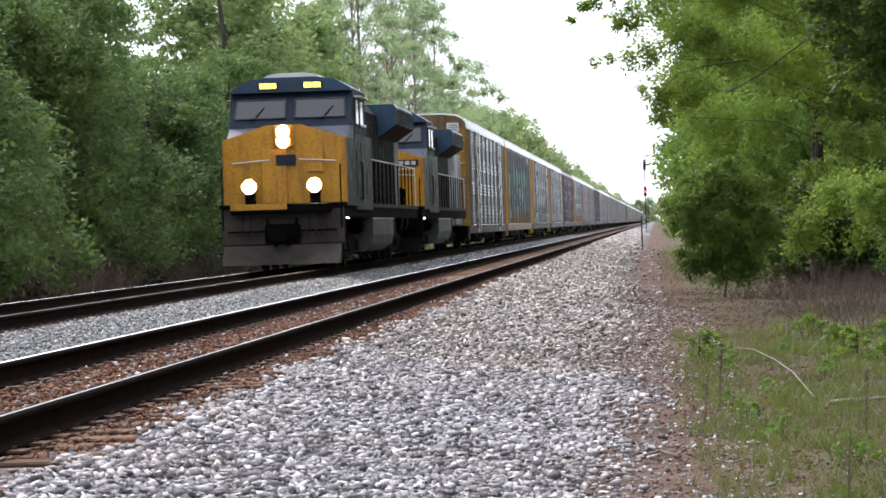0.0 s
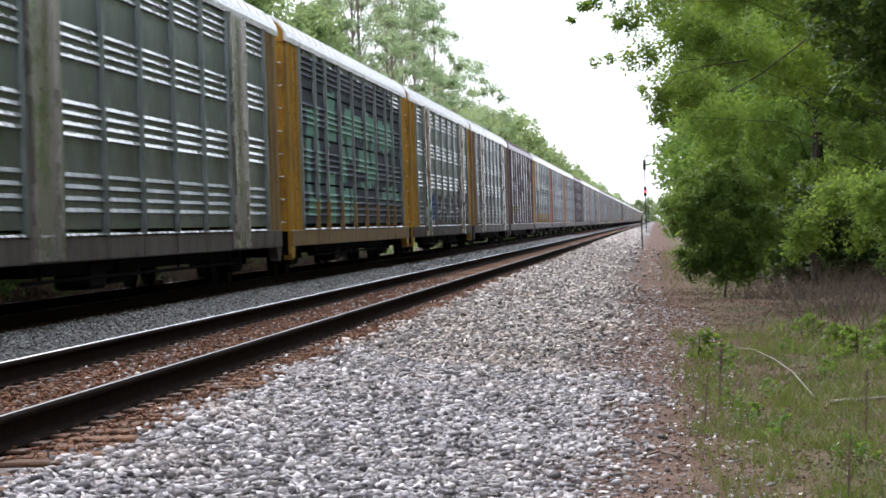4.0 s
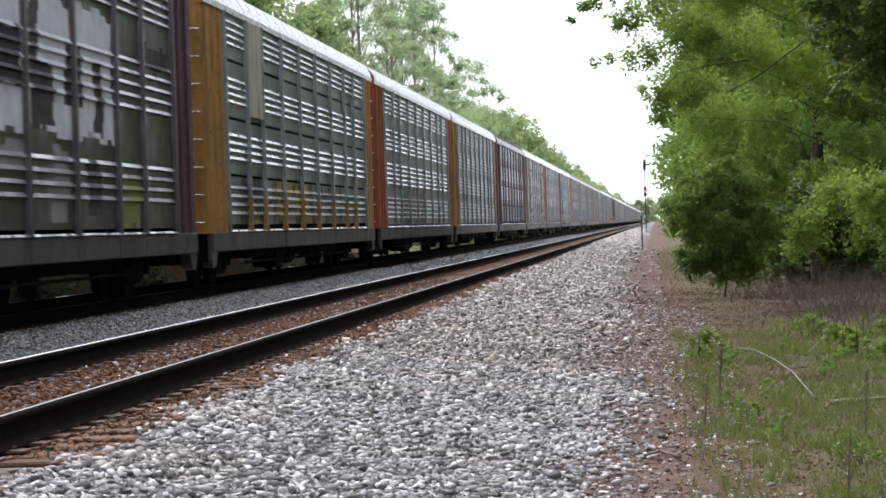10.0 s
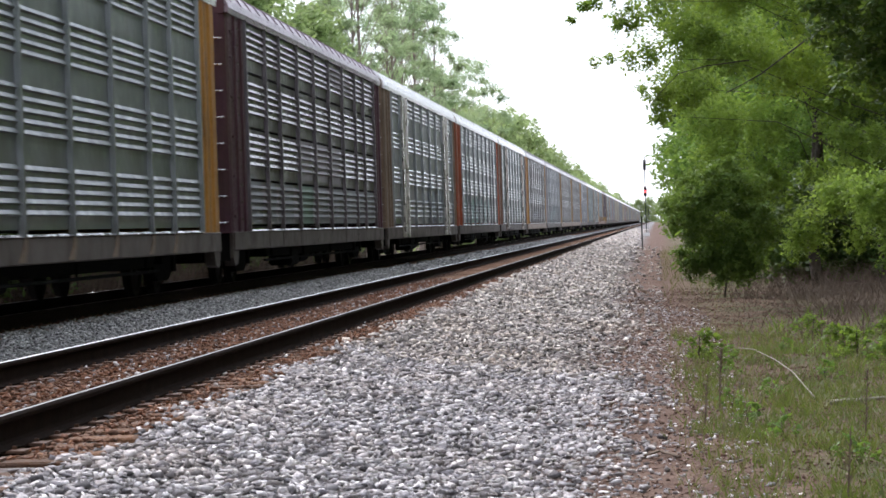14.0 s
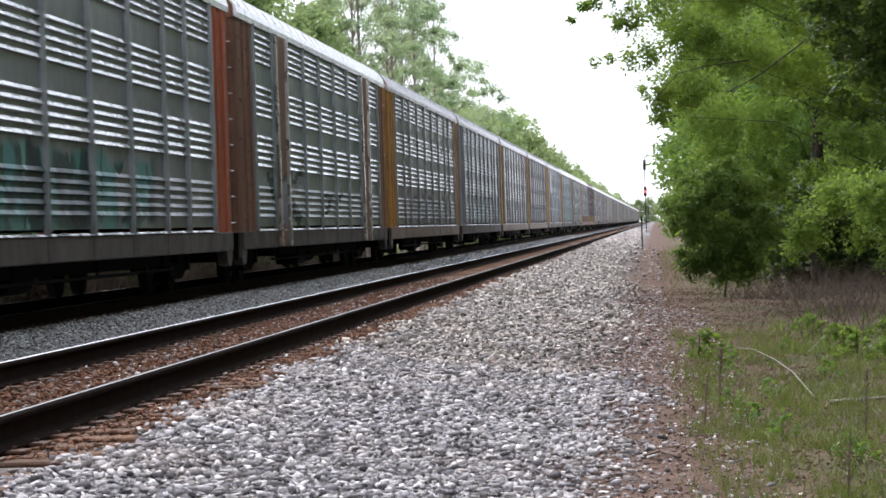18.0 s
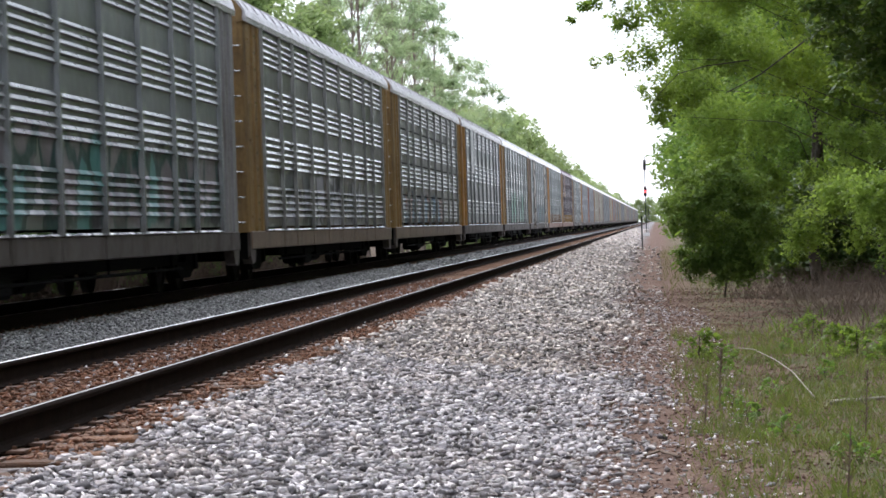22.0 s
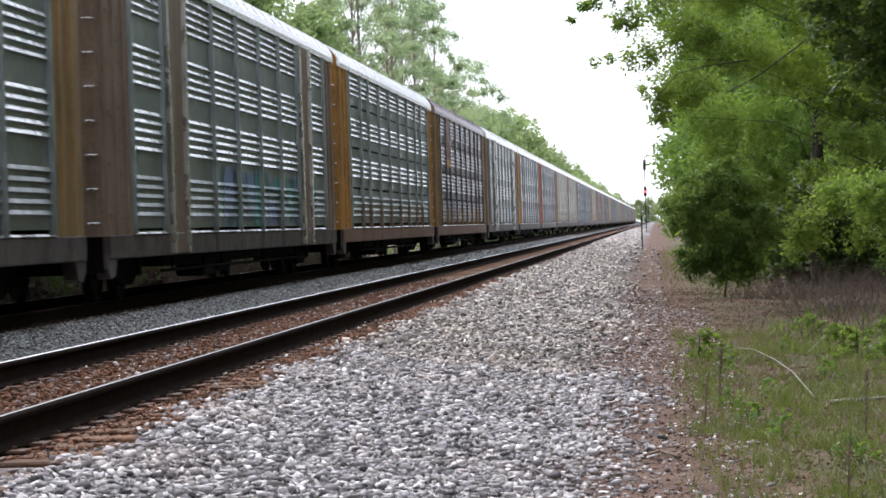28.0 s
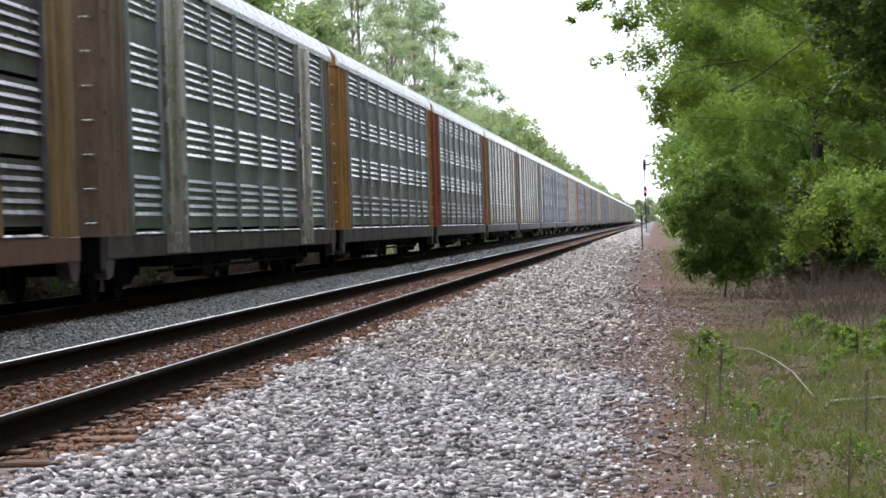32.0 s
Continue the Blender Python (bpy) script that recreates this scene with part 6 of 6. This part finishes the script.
    made = [broadleaf((5.6 + i, 84 + 9 * i), 12.5 + i, 3.6, 40, 14000, 0.17, (M_LEAF_MID, M_LEAF_DARK, M_LEAF_MID)[i], lab, 230 + i, 0.08, grp) for i in range(3)]
    spots = [(4.4, 92), (10, 64), (11, 54), (9.6, 76), (4.5, 108), (7.8, 98), (4.6, 122), (8, 114), (4.8, 138), (8.4, 134), (5.0, 156), (8.6, 160),
             (8.8, 40), (11.5, 49), (8.2, 32), (10.4, 36), (7.0, 25), (10, 20), (6.8, 17), (7.0, 9), (10, 6), (6.6, 1), (7.0, -7), (9.6, -12), (6.0, -15), (3.0, -19), (-0.5, -21), (-4, -24), (12, 28), (13, 12), (12.5, 44), (13, -2)]
    for i, (x, y) in enumerate(spots):
        copy_thing(made[i % 3], pose(x, y, float(ground_z(x, y)) - 0.05, 0, 0, rng.uniform(0, 360)))
    # tall trees added at the back of the wood, mostly out of view, to shut out the low sky
    tall = [broadleaf((7.4 + i, 58 + 8 * i), 17.5 + i, 3.8, 46, 26000, 0.11, M_LEAF_DARK, "tall dark broadleaf tree added to shut out the low sky", 260 + i, 0.12, grp) for i in range(2)]
    for i, (x, y) in enumerate([(7.6, 44), (7.2, 50), (7.8, 74), (7.4, 82), (7.6, 91), (7.2, 102), (7.4, 113)]):
        copy_thing(tall[i % 2], pose(x, y, float(ground_z(x, y)) - 0.05, 0, 0, rng.uniform(0, 360)))
    # grass, dead stalks, brush
    tufts = 420
    cx, cy = 0.14 + 3.3 * g.random(tufts) ** 0.95, 12.3 + 24 * g.random(tufts) ** 1.25
    w = g.uniform(0.05, 0.26, tufts)
    k = g.integers(0, tufts, 26000)
    x, y = cx[k] + g.normal(size=26000) * w[k], cy[k] + g.normal(size=26000) * w[k] * 2.2
    keep = g.random(26000) < np.clip((x + 0.02) / 0.4, 0.04, 1)
    stems("grass", x[keep], y[keep], 0.03 + 0.13 * g.random(keep.sum()) ** 1.8, 0.011, M_GRASS, "thin green grass in patches on bare dirt", "grass", 41, 0.45)
    n = 5000
    x, y = g.uniform(0.1, 3.5, n), 12.5 + 26 * g.random(n)
    stems("dry_grass", x, y, g.uniform(0.04, 0.2, n), 0.009, M_STRAW, "dry straw-coloured grass among the green", "grass", 42, 0.45)
    n = 9000
    x, y = g.uniform(0.7, 6.5, n), 31 + 34 * g.random(n) ** 0.8
    keep = g.random(n) < np.clip((x - 0.9) / 1.6, 0.05, 1) * (0.45 + 0.55 * (np.sin(2.1 * x + 0.8 * y) + np.sin(1.3 * y - 3.3 * x) > 0))
    stems("dead_weeds", x[keep], y[keep], g.uniform(0.05, 0.55, keep.sum()) * np.clip((x[keep]) / 1.8, 0.25, 1.3), 0.010, M_BRUSH, "dead brown weeds and stems in the shade of the trees", "brush", 43, 0.6)
    n = 2600
    x, y = g.uniform(1.4, 4.5, n), 30 + 12 * g.random(n)
    patch = np.sin(3.1 * x + 0.9 * y) + np.sin(1.8 * y - 2.1 * x)
    keep = patch > 0.9
    stems("low_green_weeds", x[keep], y[keep], g.uniform(0.06, 0.28, keep.sum()), 0.02, M_LEAF_BUSH, "low green weeds in the shade of the trees", "weeds", 45, 0.6)
    n = 900
    x, y = g.uniform(0.1, 1.5, n), 44 + 90 * g.random(n)
    stems("tall_dry_grass", x, y, g.uniform(0.1, 0.5, n) * np.clip((y - 40) / 30, 0.2, 1), 0.014, M_STRAW, "pale dry grass at the foot of the trees", "grass", 44, 0.35)
    weeds = [broadleaf((2.25, 27.5), 0.40, 0.22, 8, 420, 0.03, M_LEAF_FRESH, "low leafy green weed standing in the grass", 340, 0.1, "leafy weeds", name="weed_plant"),
             broadleaf((0.95, 24.2), 0.22, 0.14, 7, 220, 0.022, M_LEAF_MID, "small leafy green weed on the dirt", 341, 0.1, "leafy weeds", name="weed_plant")]
    for i, (x, y) in enumerate([(2.45, 29), (2.0, 31), (0.62, 27.5), (1.75, 19.5), (1.15, 17.2), (2.6, 33), (0.55, 22), (1.5, 26), (2.1, 23), (1.9, 35), (0.8, 19), (1.35, 31), (1.6, 15.5), (0.75, 30), (0.42, 30.5), (0.5, 31.5), (0.62, 20.6), (2.05, 29.6)]):
        copy_thing(weeds[(0, 0, 1, 1, 1, 0, 1, 1, 1, 0, 1, 1, 1, 1, 0, 1, 1, 0)[i]], pose(x, y, float(ground_z(x, y)) - 0.05, 0, 0, rng.uniform(0, 360)))
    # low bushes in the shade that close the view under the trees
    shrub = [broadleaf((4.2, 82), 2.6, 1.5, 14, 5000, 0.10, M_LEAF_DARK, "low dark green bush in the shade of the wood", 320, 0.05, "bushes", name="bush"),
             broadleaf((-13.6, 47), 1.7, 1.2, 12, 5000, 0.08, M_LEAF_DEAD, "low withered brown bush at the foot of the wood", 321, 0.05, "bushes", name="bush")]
    for x, y in [(2.2, 84), (6.4, 80), (3.2, 90), (5.6, 90), (7.4, 86), (2.6, 104), (4.0, 100), (3.0, 120), (2.8, 140), (5.2, 74), (3.4, 62), (4.5, 57), (5.4, 61), (3.0, 72), (4.2, 68), (7.2, 70), (8.8, 72), (6.2, 64), (8.0, 62), (3.2, 160), (3.4, 185), (3.6, 215)]:
        copy_thing(shrub[0], pose(x, y, float(ground_z(x, y)) - 0.05, 0, 0, rng.uniform(0, 360)))
    # row of dark bushes added to darken the view under the train
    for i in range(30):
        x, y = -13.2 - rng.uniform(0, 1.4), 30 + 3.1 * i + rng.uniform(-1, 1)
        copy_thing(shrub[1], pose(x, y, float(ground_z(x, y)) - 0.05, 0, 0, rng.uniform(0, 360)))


def stick(name, pts, r, material, label, category="branch"):
    bm = bmesh.new()
    for i in range(len(pts) - 1):
        k0, k1 = 1 - 0.6 * i / len(pts), 1 - 0.6 * (i + 1) / len(pts)
        rod(bm, pts[i], pts[i + 1], r * k0, r * k1, 7, caps=(i in (0, len(pts) - 2)))
    me_ob = part(name, bm, material, None, smooth=True)
    return tagged(me_ob, label, category)


def on_ground(x, y, up=0.02):
    return (x, y, float(ground_z(x, y)) + up)


def build_litter():
    stick("fallen_branch", [on_ground(1.28, 23.6, 0.03), on_ground(1.245, 24.6, 0.06), on_ground(1.19, 25.6, 0.12), on_ground(1.10, 27.2, 0.16), on_ground(0.97, 29.4, 0.15), on_ground(0.84, 31.0, 0.09), on_ground(0.74, 31.8, 0.03)], 0.007, M_PALE_WOOD, "pale bleached fallen branch lying in the grass")
    stick("fallen_log", [on_ground(1.36, 23.0, 0.03), on_ground(1.62, 22.9, 0.04), on_ground(2.1, 23.1, 0.03)], 0.022, M_PALE_WOOD, "short pale log lying in the grass", "log")
    stick("twig", [on_ground(-0.56, 22.6), on_ground(-0.46, 22.3), on_ground(-0.38, 22.5)], 0.012, M_BRUSH, "dark twig on the gravel", "twig")
    stick("twig", [on_ground(0.85, 37), on_ground(1.2, 36.2), on_ground(1.6, 36.4)], 0.02, M_BRUSH, "dark twig on the bare dirt", "twig")
    stick("twig", [on_ground(0.55, 33.2), on_ground(0.8, 32.6), on_ground(0.95, 32.9)], 0.015, M_BRUSH, "dark twig on the bare dirt", "twig")
    stick("twig", [on_ground(0.1, 17.5), on_ground(-0.02, 17.9), on_ground(-0.12, 17.7)], 0.01, M_BRUSH, "thin brown twig on the dirt", "twig")
    rng = np.random.default_rng(9)
    for x, y, h in ((0.44, 21.9, 0.52), (0.95, 14.8, 0.42), (0.31, 20.8, 0.38), (1.35, 19, 0.5)):
        bm = bmesh.new()
        b = Vector(on_ground(x, y, -0.02))
        tip = b + Vector((0.03, 0.02, h))
        rod(bm, b, tip, 0.007, 0.003, 5)
        for i in range(70 if h > 0.5 else 18):
            p = b.lerp(tip, 0.25 + 0.7 * rng.random())
            rod(bm, p, p + Vector((rng.normal() * 0.02, rng.normal() * 0.02, 0.03)), 0.005, 0.002, 4)
        tagged(part("dead_stalk", bm, M_BRUSH), "dry brown weed stalk standing in the grass", "weed", "dead stalks")


def build_signal():
    s = thing("railway_signal", "two-headed railway signal on a thin mast showing red", "signal", at=(-0.95, 262, float(ground_z(-0.95, 262))))
    part("mast", rod(bmesh.new(), (0, 0, 0), (0, 0, 7.4), 0.04, seg=8), M_GREY, s)
    part("foundation", box(bmesh.new(), -0.3, 0.3, -0.3, 0.3, -0.1, 0.25, 0.03), M_RAILING, s)
    for z, lit in ((6.55, False), (4.1, True)):
        h = part("signal_head", box(bmesh.new(), -0.13, 0.13, -0.28, -0.06, z - 0.46, z + 0.46, 0.03), M_DARK, s)
        for i in range(3):
            bm = bmesh.new()
            lathe(bm, [(-0.32, 0.08), (-0.30, 0.095), (-0.26, 0.095)], "y", 14)
            l = part("lens", bm, M_RED if lit and i == 1 else M_DARK, h, "lit red lens" if lit and i == 1 else "")
            l.location.z = z - 0.3 + 0.3 * i
            bm = bmesh.new()
            prism(bm, [(0.12 * math.cos(a), 0.12 * math.sin(a)) for a in [math.pi * k / 8 for k in range(9)]] + [(0.105 * math.cos(a), 0.105 * math.sin(a)) for a in [math.pi * k / 8 for k in range(8, -1, -1)]], "y", -0.52, -0.28)
            part("hood", bm, M_DARK, h).location.z = z - 0.3 + 0.3 * i
    bm = bmesh.new()
    for i in range(22):
        rod(bm, (-0.18, 0.1, 0.5 + 0.3 * i), (0.18, 0.1, 0.5 + 0.3 * i), 0.008, seg=4)
    for x in (-0.18, 0.18):
        rod(bm, (x, 0.1, 0.2), (x, 0.1, 7.2), 0.010, seg=5)
    part("ladder", bm, M_GREY, s)
    p = thing("marker_post", "thin dark trackside marker post in the gravel", "post", at=(-0.73, 140, float(ground_z(-0.73, 140)) - 0.02))
    part("post", box(bmesh.new(), -0.035, 0.035, -0.035, 0.035, 0, 1.65, 0.01), M_GREY, p)
    part("cap", box(bmesh.new(), -0.05, 0.05, -0.05, 0.05, 1.65, 1.68, 0.01), M_GREY, p)


M_RED = emitting("lit_red_lens", (1.0, 0.03, 0.03), 9)
build_left_wood()
build_right_wood()
build_litter()
build_signal()
motions()
